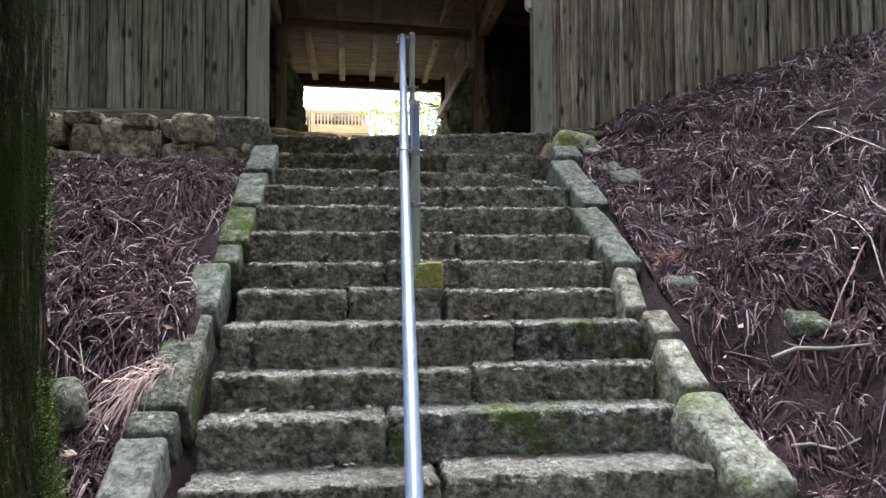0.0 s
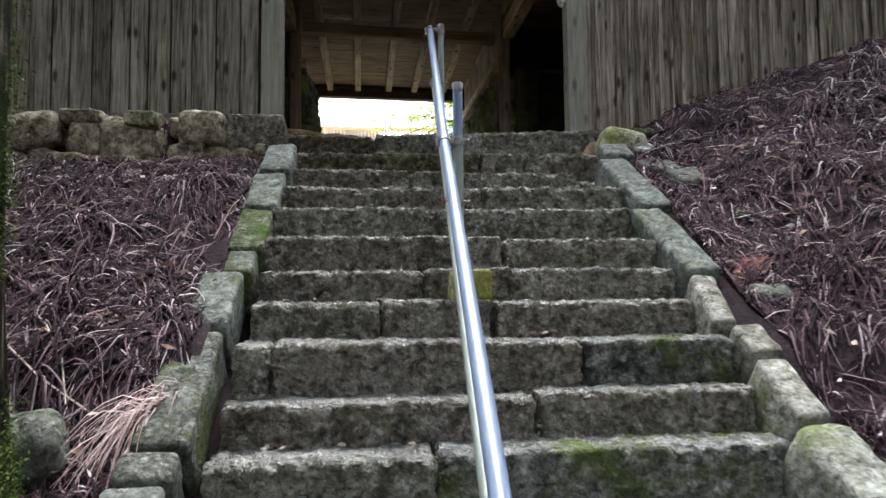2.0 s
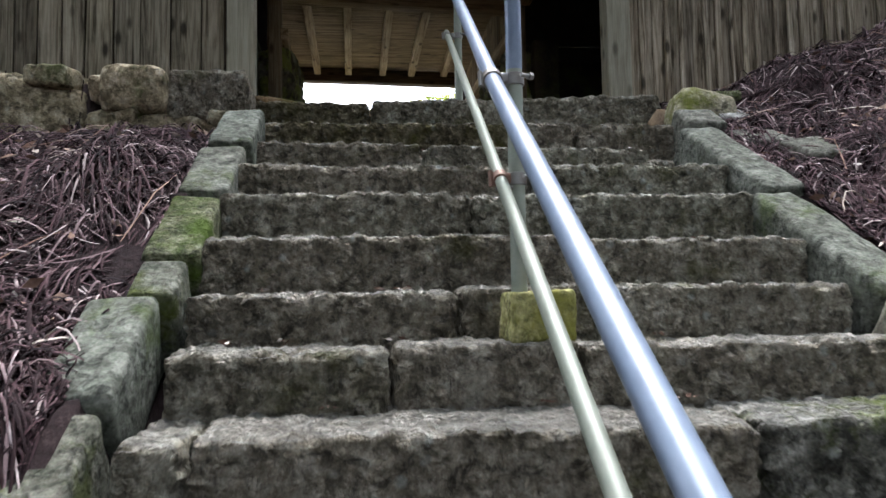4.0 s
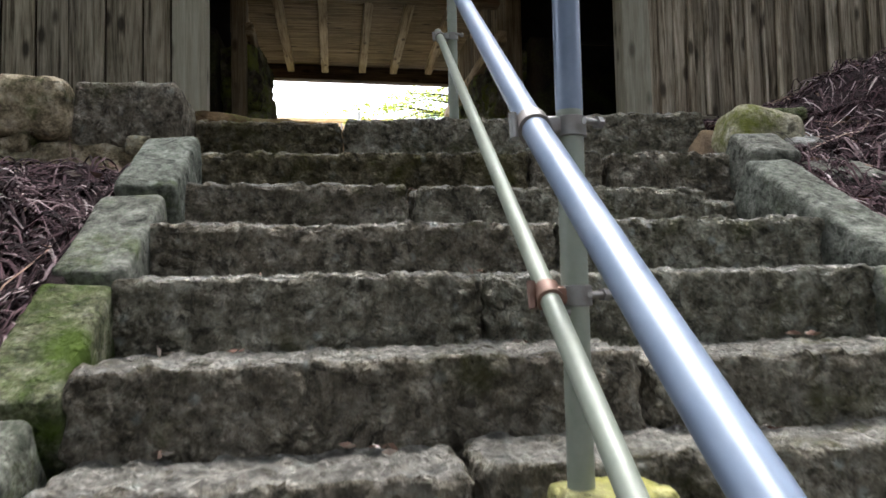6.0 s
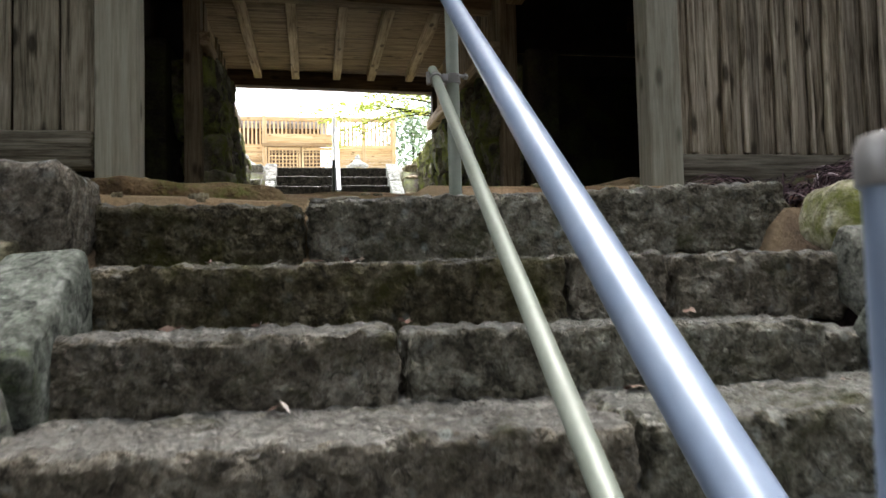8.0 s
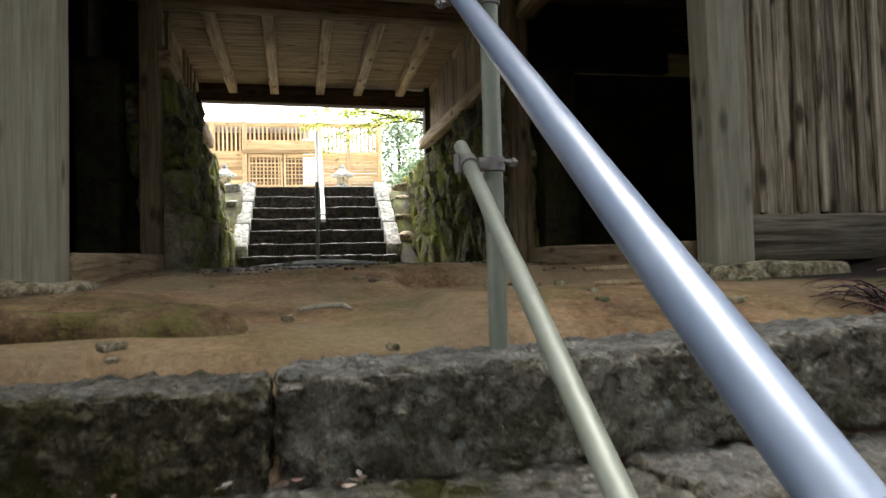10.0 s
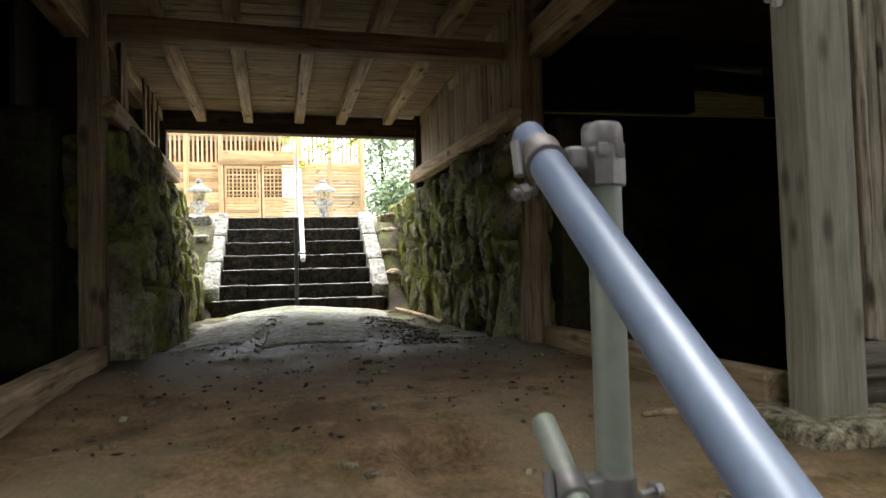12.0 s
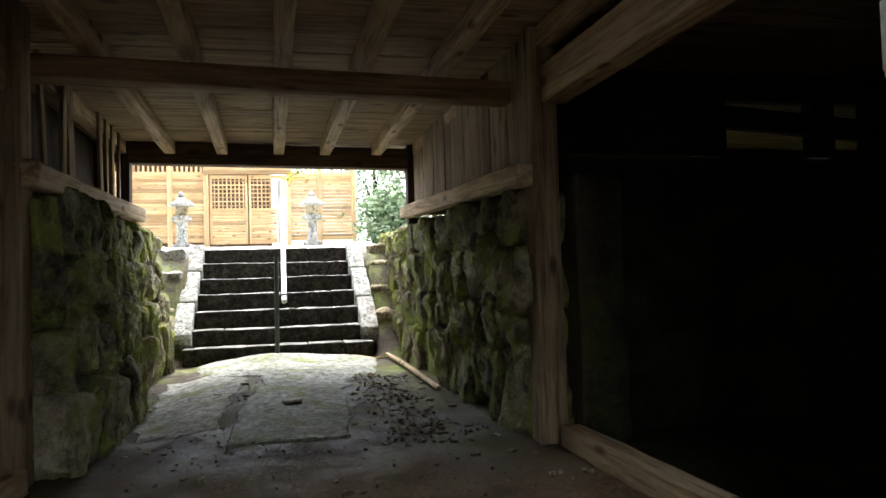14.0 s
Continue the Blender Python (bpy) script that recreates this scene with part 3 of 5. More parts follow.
def build_left_retaining():
    w = thing("wall_retaining", (-1.6, 5.95, 2.2), "dry retaining wall of mossy tan and grey field stones", "wall", kind="structure")
    stones = [(-2.62, -2.19, 2.44, 2.71), (-2.19, -1.94, 2.38, 2.66), (-1.99, -1.50, 2.24, 2.66), (-1.50, -1.36, 2.53, 2.70),
              (-1.43, -1.10, 2.47, 2.73), (-1.55, -1.24, 2.24, 2.50), (-1.26, -0.90, 2.25, 2.50), (-1.23, -0.93, 2.15, 2.27),
              (-2.45, -2.0, 2.22, 2.43), (-0.90, -0.79, 2.41, 2.51), (-1.10, -0.82, 2.22, 2.36),
              (-3.05, -2.62, 2.40, 2.70), (-2.95, -2.45, 2.18, 2.42), (-3.5, -3.05, 2.3, 2.68), (-4.2, -3.5, 2.2, 2.66), (-5.0, -4.2, 2.2, 2.68),
              (-1.80, -1.55, 2.60, 2.73), (-2.25, -1.95, 2.62, 2.74),
              (-1.72, -1.40, 2.10, 2.28), (-2.1, -1.72, 2.08, 2.26), (-2.6, -2.1, 2.06, 2.24), (-1.36, -1.22, 2.42, 2.52), (-2.05, -1.9, 2.3, 2.42), (-0.98, -0.78, 2.33, 2.45)]
    for k, (a, b, c, d) in enumerate(stones):
        part("stone", boulder("stone", b - a - 0.022, 0.34, d - c - 0.020, 60 + k, 0.15, 0.24), RUBBLE, w, "", at((a + b) / 2, 6.05 + 0.028 * (k * 5 % 4 - 1), (c + d) / 2) @ ry((k * 37) % 13 - 6) @ rz((k * 29) % 21 - 10))
    part("stone", block("stone", 0.40, 0.42, 0.26, 0.035, 0.02, 6, 0.035, 91, fine=0.6, angle=2.0), STEP, w, "squared grey corner stone", at(-0.90, 6.12, 2.595))
    # earth packed behind the stones
    part("earth_fill", block("earth_fill", 4.4, 0.3, 0.5, 0.05, 0.03, 4, 0.15, 5), EARTH, w, "", at(-2.9, 6.22, 2.40))


build_left_retaining()

rock = part("rock", boulder("rock", 0.36, 0.30, 0.27, 7, 0.08, 0.30), ROCKMOSS, None, "", at(1.86, 5.98, 2.525) @ ry(8))
tagged(rock, "rounded pale rock with yellow-green moss on the threshold's end", "rock")


# ---- the building: wooden front ----
def build_front():
    for side, (x0, x1, low) in (("west", (-6.0, -1.17, 3.20)), ("east", (2.19, 8.0, 3.10))):
        w = thing("wall_front_" + side, ((x0 + x1) / 2, FRONT, low - 0.1), "weathered grey vertical board wall on a timber sill", "wall", kind="structure")
        rnd = random.Random(9 if side == "west" else 5)
        x = x0
        edge = x1
        while x < edge - 0.03:
            wide = rnd.uniform(0.17, 0.24) if side == "west" else rnd.uniform(0.10, 0.17)
            b = min(edge, x + wide)
            if edge - b < 0.06:
                b = edge
            thick = 0.024 if side == "west" else 0.028
            y = FRONT + 0.09 - rnd.choice((0.0, 0.004, 0.012, 0.03 if side == "east" else 0.014))
            me = block("board", b - x - rnd.uniform(0.008, 0.016), thick, 2.7, 0.004, 0.003, 2.5, 0.16, x)
            part("board", me, GREY_V if side == "west" else GREY_E, w, "", at((x + b) / 2, y, low + 1.36) @ ry(rnd.uniform(-0.15, 0.15)))
            if side == "east" and rnd.random() < 0.8:
                me = block("batten", rnd.uniform(0.025, 0.05), 0.034, 2.66, 0.008, 0.009, 3, 0.12, x + 3)
                part("batten", me, GREY_E, w, "", at(b, FRONT + 0.048, low + 1.36))
            x = b
        part("sill", block("sill", x1 - x0, 0.16, 0.24 if side == "east" else 0.2, 0.02, 0.006, 3, 0.12, 3), GREY_X, w, "weathered sill beam with deep grain", at((x0 + x1) / 2, FRONT + 0.10, low - (0.1 if side == "east" else 0.08)))
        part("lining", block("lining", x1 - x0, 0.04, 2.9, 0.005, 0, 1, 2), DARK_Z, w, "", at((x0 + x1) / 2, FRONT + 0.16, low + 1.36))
    for x, y, wide, base in ((-1.01, 7.80, 0.21, 2.84), (2.078, 7.85, 0.205, 2.84)):
        ob = part("gate_post", block("gate_post", wide, 0.18, 3.0, 0.012, 0.002, 3, 0.3, x), POST, None, "", at(x, y, base + 1.5))
        tagged(ob, "square weathered grey timber gate post", "post", "gate posts")
    box = thing("junction_box", (1.95, 7.86, 4.44), "white painted metal junction box on the gate post", "junction box")
    part("body", block("body", 0.06, 0.11, 0.24, 0.018, 0.0, 1, 0.05), WHITEPIPE, box, "", at(1.946, 7.85, 4.56))
    part("lid", block("lid", 0.012, 0.085, 0.20, 0.005, 0.0, 1, 0.05), WHITEPIPE, box, "", at(1.912, 7.85, 4.57))
    part("cable_gland", tube("cable_gland", [(1.946, 7.85, 4.45), (1.946, 7.85, 4.425), (1.946, 7.85, 4.41)], [0.02, 0.02, 0.012], 12), WHITEPIPE, box)
    # stone and timber under the right post
    ob = part("footing_stone", block("footing_stone", 0.75, 0.5, 0.16, 0.04, 0.02, 5, 0.05, 33, angle=2.0), RUBBLE, None, "", at(2.2, FRONT - 0.02, 2.80))
    tagged(ob, "flat footing stone under the gate post", "stone")
    ob = part("footing_stone", block("footing_stone", 0.9, 0.5, 0.2, 0.05, 0.02, 5, 0.05, 35, angle=2.0), RUBBLE, None, "", at(-1.25, FRONT + 0.02, 2.77))
    tagged(ob, "flat mossy footing stone under the gate post", "stone")


build_front()


# ---- the passage under the building ----
def build_passage():
    lin = part("gate_lintel", block("gate_lintel", 3.5, 0.2, 0.28, 0.012, 0.003, 3, 0.2, 2), DARK_X, None, "", at(0.5, FRONT + 0.11, 5.60))
    tagged(lin, "dark timber lintel over the gate opening", "beam")
    # joists that carry the floor above
    first = None
    for i, x in enumerate((-1.19, -0.73, -0.21, 0.33, 0.82, 1.34, 1.80)):
        if first is None:
            first = part("joist", block("joist", 0.105, 6.1, 0.12, 0.008, 0.003, 2.5, 0.35, 8), WARM_Y, None, "", at(x, 10.97, 5.30))
            tagged(first, "brown square timber joist under the floor above", "joist", "joists")
        else:
            copy_thing(first, at(x, 10.97, 5.30 + 0.004 * (i % 2)) @ rz((i * 7 % 5 - 2) * 0.15))
    # Far beam and far posts: same timber, with the passage shade in its colour.
    for y, z, wide, deep, x, tall in ((10.68, 5.135, 3.0, 0.18, 0.40, 0.135), (BACK + 0.09, 5.235, 3.5, 0.18, 0.32, 0.22)):
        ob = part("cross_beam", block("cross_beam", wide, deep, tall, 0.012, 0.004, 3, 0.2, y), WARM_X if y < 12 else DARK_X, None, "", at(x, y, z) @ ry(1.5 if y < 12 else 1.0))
        tagged(ob, "dark brown cross beam under the joists", "beam", "cross beams")
    for x, y, base, wide in ((-1.01, 10.2, 2.9, 0.14), (1.78, 10.2, 2.9, 0.16), (-1.17, BACK + 0.06, 4.5, 0.12), (1.745, BACK + 0.06, 4.5, 0.12)):
        h = 5.36 - base
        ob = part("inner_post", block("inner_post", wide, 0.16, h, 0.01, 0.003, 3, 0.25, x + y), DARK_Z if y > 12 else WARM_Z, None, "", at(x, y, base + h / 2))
        tagged(ob, "brown square timber post beside the stone wall", "post", "inner posts")
    for x, y0, y1, z, tall in ((1.84, 8.0, 10.12, 5.02, 0.22), (-1.08, 8.0, 10.12, 5.02, 0.22)):
        ob = part("side_beam", block("side_beam", 0.15, y1 - y0, tall, 0.012, 0.004, 3, 0.2, x), WARM_Y, None, "", at(x, (y0 + y1) / 2, z))
        tagged(ob, "brown timber beam from front post to inner post", "beam", "side beams")
    for x0, x1, y0, y1 in ((2.02, 1.86, 8.05, 10.1), (-1.0, -0.98, 8.05, 10.1)):
        ang = math.degrees(math.atan2(x0 - x1, y1 - y0))
        ob = part("floor_sill", block("floor_sill", 0.13, math.hypot(x1 - x0, y1 - y0), 0.16, 0.014, 0.006, 3, 0.15, x0), WARM_Y, None, "", at((x0 + x1) / 2, (y0 + y1) / 2, 2.96) @ rz(ang) @ rx(2.2))
        tagged(ob, "worn timber sill along the passage floor", "sill", "floor sills")
    # rails on the stone walls, with boards above
    for side, x in (("west", -0.985), ("east", 1.665)):
        ob = part("wall_plate", block("wall_plate", 0.13, 3.85, 0.13, 0.02, 0.008, 2.5, 0.12, x), WARM_Y, None, "", at(x, 12.05, 4.565) @ rx(1.9) @ rz(1.6 if side == "west" else 0))
        tagged(ob, "thick brown plate timber on top of the stone wall", "beam", "wall plates")
    w = thing("wall_boards_east", (1.76, 12.05, 4.6), "upright brown boards above the stone wall", "wall", kind="structure")
    rnd = random.Random(3)
    y = 10.3
    while y < 13.84:
        wide = min(rnd.uniform(0.16, 0.26), 13.86 - y)
        part("board", block("board", 0.02, wide - 0.006, 0.86, 0.004, 0.001, 3, 0.4, y), WARM_Z, w, "", at(1.755 + rnd.uniform(-0.004, 0.004), y + wide / 2, 4.99))
        y += wide
    w = thing("wall_slats_west", (-1.1, 12.05, 4.6), "loose upright slats with dark gaps above the stone wall", "wall", kind="structure")
    for y, wide, lean in ((10.45, 0.30, 0), (11.05, 0.07, 9), (11.55, 0.10, -4), (11.72, 0.16, 5), (12.7, 0.10, 3), (12.95, 0.08, 2), (13.2, 0.09, 1), (13.5, 0.08, 0)):
        part("slat", block("slat", 0.025, wide, 0.9, 0.004, 0.002, 3, 0.3, y), WARM_Z, w, "", at(-1.10 - 0.012 * (y - 10.4), y, 4.98) @ rx(lean))
    # Dark sheet added behind the slats, standing for the unlit space there.
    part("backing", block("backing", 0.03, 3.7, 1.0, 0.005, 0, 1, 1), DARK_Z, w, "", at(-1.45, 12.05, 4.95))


build_passage()


def build_ceiling():
    verts, faces = [], []
    rnd = random.Random(8)
    y = FRONT
    while y < 14.05:
        wide = rnd.uniform(0.15, 0.22)
        z0 = 5.365 + rnd.uniform(0, 0.006)
        n = len(verts)
        for zz in (z0, z0 + 0.03):
            verts += [(-6, y, zz), (8, y, zz), (8, y + wide - 0.005, zz), (-6, y + wide - 0.005, zz)]
        faces += [(n + 3, n + 2, n + 1, n), (n + 4, n + 5, n + 6, n + 7), (n, n + 1, n + 5, n + 4), (n + 2, n + 3, n + 7, n + 6)]
        y += wide
    ob = part("ceiling", mesh_of("ceiling", verts, faces), WARM_X)
    tagged(ob, "old brown floor boards seen from below", "ceiling", kind="structure")
    # the storey and roof above, out of view; eaves sized to set the light
    ob = part("wall_upper_front", block("wall_upper_front", 14, 0.12, 1.9, 0.01, 0, 1, 2), GREY_X, None, "", at(1, FRONT + 0.12, 6.75))
    tagged(ob, "weathered upper wall of the timber building", "wall", kind="structure")
    ob = part("wall_upper_back", block("wall_upper_back", 14, 0.12, 2.3, 0.01, 0, 1, 2), GREY_X, None, "", at(1, BACK + 0.1, 6.56))
    tagged(ob, "weathered upper back wall of the timber building", "wall", kind="structure")
    for s, y, z in ((1, 9.22, 8.66), (-1, 12.70, 8.60)):
        ob = part("roof", block("roof", 15.5, 4.4 if s > 0 else 4.7, 0.16, 0.02, 0, 1, 2), ROOF, None, "", at(1, y, z) @ rx(26 * s))
        tagged(ob, "unseen grey pitched roof over the timber building, blocking the sun", "roof", kind="structure")


build_ceiling()


def build_rooms():
    for side, x0, x1, xo in (("east", 1.88, 8.0, 8.0), ("west", -6.0, -1.12, -6.0)):
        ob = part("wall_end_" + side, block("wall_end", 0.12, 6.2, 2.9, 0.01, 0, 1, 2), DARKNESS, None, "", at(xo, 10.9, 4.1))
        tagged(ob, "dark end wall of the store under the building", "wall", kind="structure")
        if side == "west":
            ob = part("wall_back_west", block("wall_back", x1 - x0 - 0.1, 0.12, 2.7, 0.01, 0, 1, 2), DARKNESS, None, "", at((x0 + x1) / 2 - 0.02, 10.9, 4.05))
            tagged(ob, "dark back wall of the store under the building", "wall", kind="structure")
    w = thing("wall_back_east", (4.9, 10.95, 2.8), "dark earth and timber back wall with a gap under the floor", "wall", kind="structure")
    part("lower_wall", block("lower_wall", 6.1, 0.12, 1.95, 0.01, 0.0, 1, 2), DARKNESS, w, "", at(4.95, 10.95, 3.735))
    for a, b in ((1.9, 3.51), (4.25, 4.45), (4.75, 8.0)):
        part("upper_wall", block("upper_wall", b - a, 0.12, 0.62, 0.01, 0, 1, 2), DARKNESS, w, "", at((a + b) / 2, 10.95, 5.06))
    part("cross_timber", block("cross_timber", 1.6, 0.1, 0.16, 0.01, 0.004, 3, 0.2), DARK_X, w, "", at(4.1, 10.9, 4.995) @ ry(4))
    part("top_timber", block("top_timber", 1.6, 0.1, 0.22, 0.01, 0.004, 3, 0.2), DARK_X, w, "", at(4.1, 10.95, 5.27))
    for k, y in enumerate((11.35, 11.8, 12.3)):
        ob = part("stored_plank", block("stored_plank", 1.5, 0.2, 0.05, 0.006, 0.003, 3, 0.2, k), WARM_X, None, "", at(4.0, y, 4.43 + 0.09 * k) @ rz(14 + 6 * k))
        tagged(ob, "old brown plank stored in the loft", "plank", "stored planks")


build_rooms()
# Walls added behind the stores to keep yard light out of the gaps.
for name, x, wide in (("wall_store_east", 4.95, 6.2), ("wall_store_west", -3.65, 4.7)):
    ob = part(name, block("wall_store", wide, 0.1, 0.78, 0.01, 0, 1, 2), DARK_X, None, "", at(x, BACK + 0.12, 5.0))
    tagged(ob, "dark boards added to keep yard light out of the store", "wall", kind="structure")


def floor_slab(rows, lift, seed, label):
    """A worn concrete strip on the soil with ragged edges; rows: y, west edge, east edge."""
    y0, y1 = rows[0][0], rows[-1][0]
    ys = np.linspace(y0, y1, int((y1 - y0) / 0.055))
    verts, faces, n = [], [], 27
    for y in ys:
        a = np.interp(y, [r[0] for r in rows], [r[1] for r in rows]) + 0.07 * noise.noise((seed, y * 3.1, 2)) + 0.04 * noise.noise((seed, y * 11, 2))
        b = np.interp(y, [r[0] for r in rows], [r[2] for r in rows]) + 0.07 * noise.noise((seed + 5, y * 3.1, 2)) + 0.04 * noise.noise((seed + 5, y * 11, 2))
        for i in range(n):
            u = i / (n - 1)
            x = a + (b - a) * u
            front = 0.10 * noise.noise((x * 4.0, seed, 1)) + 0.05 * noise.noise((x * 13.0, seed, 1))
            proud = 1 if 0 < i < n - 1 else -1
            z = ground_height(x, min(y, 14.4)) + lift * proud + 0.004 * noise.noise((x * 5, y * 5, 0))
            z -= 0.07 * (1 - smooth01(y0 + 0.12, y0 + 0.22, y + front))
            verts.append((x, y, z))
    for j in range(len(ys) - 1):
        for i in range(n - 1):
            faces.append((j * n + i, j * n + i + 1, (j + 1) * n + i + 1, (j + 1) * n + i))
    ob = part("floor_slab", mesh_of("floor_slab", verts, faces, True, 0.6), SLAB)
    tagged(ob, label, "floor", kind="structure")


def soil_clods():
    """Dark crumbs, bark chips and flakes of soil along the edges of the slabs."""
    g = random.Random(91)
    verts, faces = [], []
    octa = ((0, 2, 4), (2, 1, 4), (1, 3, 4), (3, 0, 4), (2, 0, 5), (1, 2, 5), (3, 1, 5), (0, 3, 5))
    for k in range(1500):
        pick = g.random()
        if pick < 0.45:
            x, y = g.gauss(1.12, 0.17), g.uniform(10.3, 13.2)
        elif pick < 0.65:
            x, y = g.gauss(-0.1, 0.16), g.uniform(10.3, 12.6)
        else:
            x, y = g.uniform(-0.85, 1.7), g.uniform(7.9, 11.0)
        if not -0.9 < x < 1.6:
            continue
        r = 0.003 + 0.011 * g.random() ** 2.2 * (1.5 if pick < 0.45 else 1.0)
        a = g.uniform(0, 6.28)
        z = ground_height(x, y) + 0.006
        n = len(verts)
        ux, uy = math.cos(a), math.sin(a)
        long = r * g.uniform(1.0, 2.4)
        for p, q, h in ((1, 0, 0), (-1, 0, 0), (0, 1, 0), (0, -1, 0), (0.1, 0.1, 1), (0, 0, -1)):
            p, q = p * long * g.uniform(0.7, 1.2), q * r * g.uniform(0.7, 1.2)
            verts.append((x + p * ux - q * uy, y + p * uy + q * ux, z + h * r * g.uniform(0.35, 0.8)))
        faces += [tuple(n + c for c in f) for f in octa]
    ob = part("soil_clods", mesh_of("soil_clods", verts, faces), CLOD)
    tagged(ob, "dark crumbs of soil and bark on the passage floor", "soil", kind="stuff")


CLOD = island_mat("dark soil crumbs", ((0.0, (0.02, 0.016, 0.011)), (0.5, (0.06, 0.045, 0.03)), (0.88, (0.15, 0.11, 0.07)), (1.0, (0.32, 0.26, 0.18))), 0.9)


def build_floor_details():
    floor_slab([(10.40, -0.08, 0.64), (11.0, -0.05, 0.72), (11.6, 0.0, 0.78), (12.25, 0.08, 0.82), (12.7, 0.14, 0.90), (12.95, 0.10, 1.0), (13.25, -0.35, 1.2), (13.8, -0.50, 1.32), (14.46, -0.58, 1.40)],
               0.014, 0.0, "worn pale mossy concrete strip on the passage floor")
    floor_slab([(10.85, -0.62, -0.16), (11.6, -0.66, -0.10), (12.4, -0.70, -0.02), (12.9, -0.70, 0.04), (13.35, -0.72, -0.30)],
               0.010, 3.0, "low grey concrete strip along the stone wall")
    soil_clods()
    mound = part("mossy_mound", boulder("mossy_mound", 0.95, 0.78, 0.22, 611, 0.10), MOUND, None, "", at(-0.66, 6.98, 2.665) @ rz(12))
    tagged(mound, "low earth mound with green moss on the threshold", "mound")
    for pts, r, mat, label in (
            (((1.42, 8.05), (1.52, 8.08), (1.64, 8.06), (1.78, 8.10)), 0.017, WARM_Y, "weathered brown root in the earth floor"),
            (((0.02, 7.10), (0.10, 7.13), (0.17, 7.10), (0.19, 7.02)), 0.011, POST, "bent grey root in the earth floor"),
            (((1.12, 7.22), (1.20, 7.20), (1.28, 7.17), (1.34, 7.18)), 0.013, WARM_Y, "weathered brown root in the earth floor"),
            (((-0.68, 12.25), (-0.60, 12.5), (-0.52, 12.8), (-0.50, 13.0)), 0.008, POST, "thin dry stick beside the stone wall"),
            (((0.95, 14.46), (1.15, 14.44), (1.35, 14.40), (1.5, 14.46)), 0.014, WARM_Y, "crooked brown branch before the far stairs")):
        pp = [(x, y, ground_height(x, y) + r * 0.6) for x, y in pts]
        ob = part("root" if "root" in label else "branch", tube("root", pp, [r * 0.6, r, r * 0.9, r * 0.4], 8), mat)
        tagged(ob, label, "root" if "root" in label else "branch")
    chip = part("wood_chip", block("wood_chip", 0.13, 0.055, 0.02, 0.005, 0.004, 12, 0.02, 5), POST, None, "", at(0.36, 11.55, ground_height(0.36, 11.55) + 0.026) @ rz(20))
    tagged(chip, "pale chip of wood lying on the concrete strip", "wood chip")
    pole = part("pole", tube("pole", [(1.56, 12.1, 3.01), (1.55, 13.0, 3.03), (1.53, 14.0, 3.05), (1.50, 14.5, 3.06)], [0.022, 0.025, 0.024, 0.018], 10), WARM_Y)
    tagged(pole, "pale wooden pole lying along the stone wall's foot", "pole")
    g = random.Random(77)
    for k in range(110):
        x, y = g.uniform(-0.85, 1.75), g.uniform(6.35, 13.2)
        if y > 10 and -0.1 < x < 0.9 and g.random() < 0.7:
            continue
        s = g.uniform(0.012, 0.045)
        ob = part("pebble", boulder("pebble", s * 1.5, s, s * 0.6, k, 0.2), RUBBLE, None, "", at(x, y, ground_height(x, y) + s * 0.12) @ rz(g.uniform(0, 180)))
        tagged(ob, "small loose stone on the earth floor", "pebble", "pebbles on the passage floor")


build_floor_details()


def build_stone_walls():
    rnd = random.Random(21)
    shapes = [block("stone", 1, 1, 1, 0.12, 0.17, 1.5, 0.09, 200 + k, fine=0.55, angle=0.4) for k in range(14)]
    for side in ("west", "east"):
        w = thing("wall_stone_" + side, (-0.95 if side == "west" else 1.8, 12.4, 3.0), "high dry-stone wall of mossy upright field stones", "wall", kind="structure")
        y_end = 16.2

        def face_x(y, z):
            t = (z - 3.0) / 1.5
            if side == "west":
                return float(np.interp(y, [10.1, 14.2, 16.2], [-0.72, -0.90, -1.02])) - 0.22 * t - 0.04 * math.sin(y * 2.1)
            return float(np.interp(y, [10.1, 14.2, 16.2], [1.68, 1.72, 1.78])) + 0.0 * t
        z = 2.92
        row = 0
        while z < 4.40:
            tall = (0.50, 0.34, 0.33, 0.30, 0.30)[min(row, 4)] * rnd.uniform(0.94, 1.06)
            if z + tall > 4.28:
                tall = 4.42 - z
            y = 10.30 - 0.06 * rnd.random()
            while y < y_end:
                wide = rnd.uniform(0.20, 0.36) * (1.35 if row == 0 else 1.0) * float(np.interp(y, [10.2, 12.0, 14.0, 16.2], [1.2, 0.9, 0.75, 0.7]))
                zt = z + rnd.uniform(-0.06, 0.05) * (1 if z < 4.0 else 0.4) + 0.012 * (y - 10.1)
                s = Matrix.Diagonal((0.34, wide * 0.97, tall * rnd.uniform(0.90, 1.22), 1))
                tilt = rnd.uniform(5, 22) if rnd.random() < 0.7 else rnd.uniform(-12, 5)
                ob = part("stone", rnd.choice(shapes), WALLSTONE, w, "", at(face_x(y, zt) + (-0.13 if side == "west" else 0.13) + rnd.uniform(-0.04, 0.04), y + wide / 2, zt + tall / 2) @ rx(tilt if side == "east" else tilt * 0.8) @ rz(rnd.uniform(-13, 13)) @ ry(rnd.uniform(-9, 9)) @ rz(rnd.choice((0, 180))) @ s)
                y += wide
            z += tall
            row += 1
        x = -1.30 if side == "west" else 2.10
        part("earth_core", block("earth_core", 0.3, 6.1, 1.62, 0.03, 0.02, 3, 0.3, 4), EARTH, w, "", at(x + (-0.06 if side == "west" else 0.0), 13.15, 3.68))


build_stone_walls()


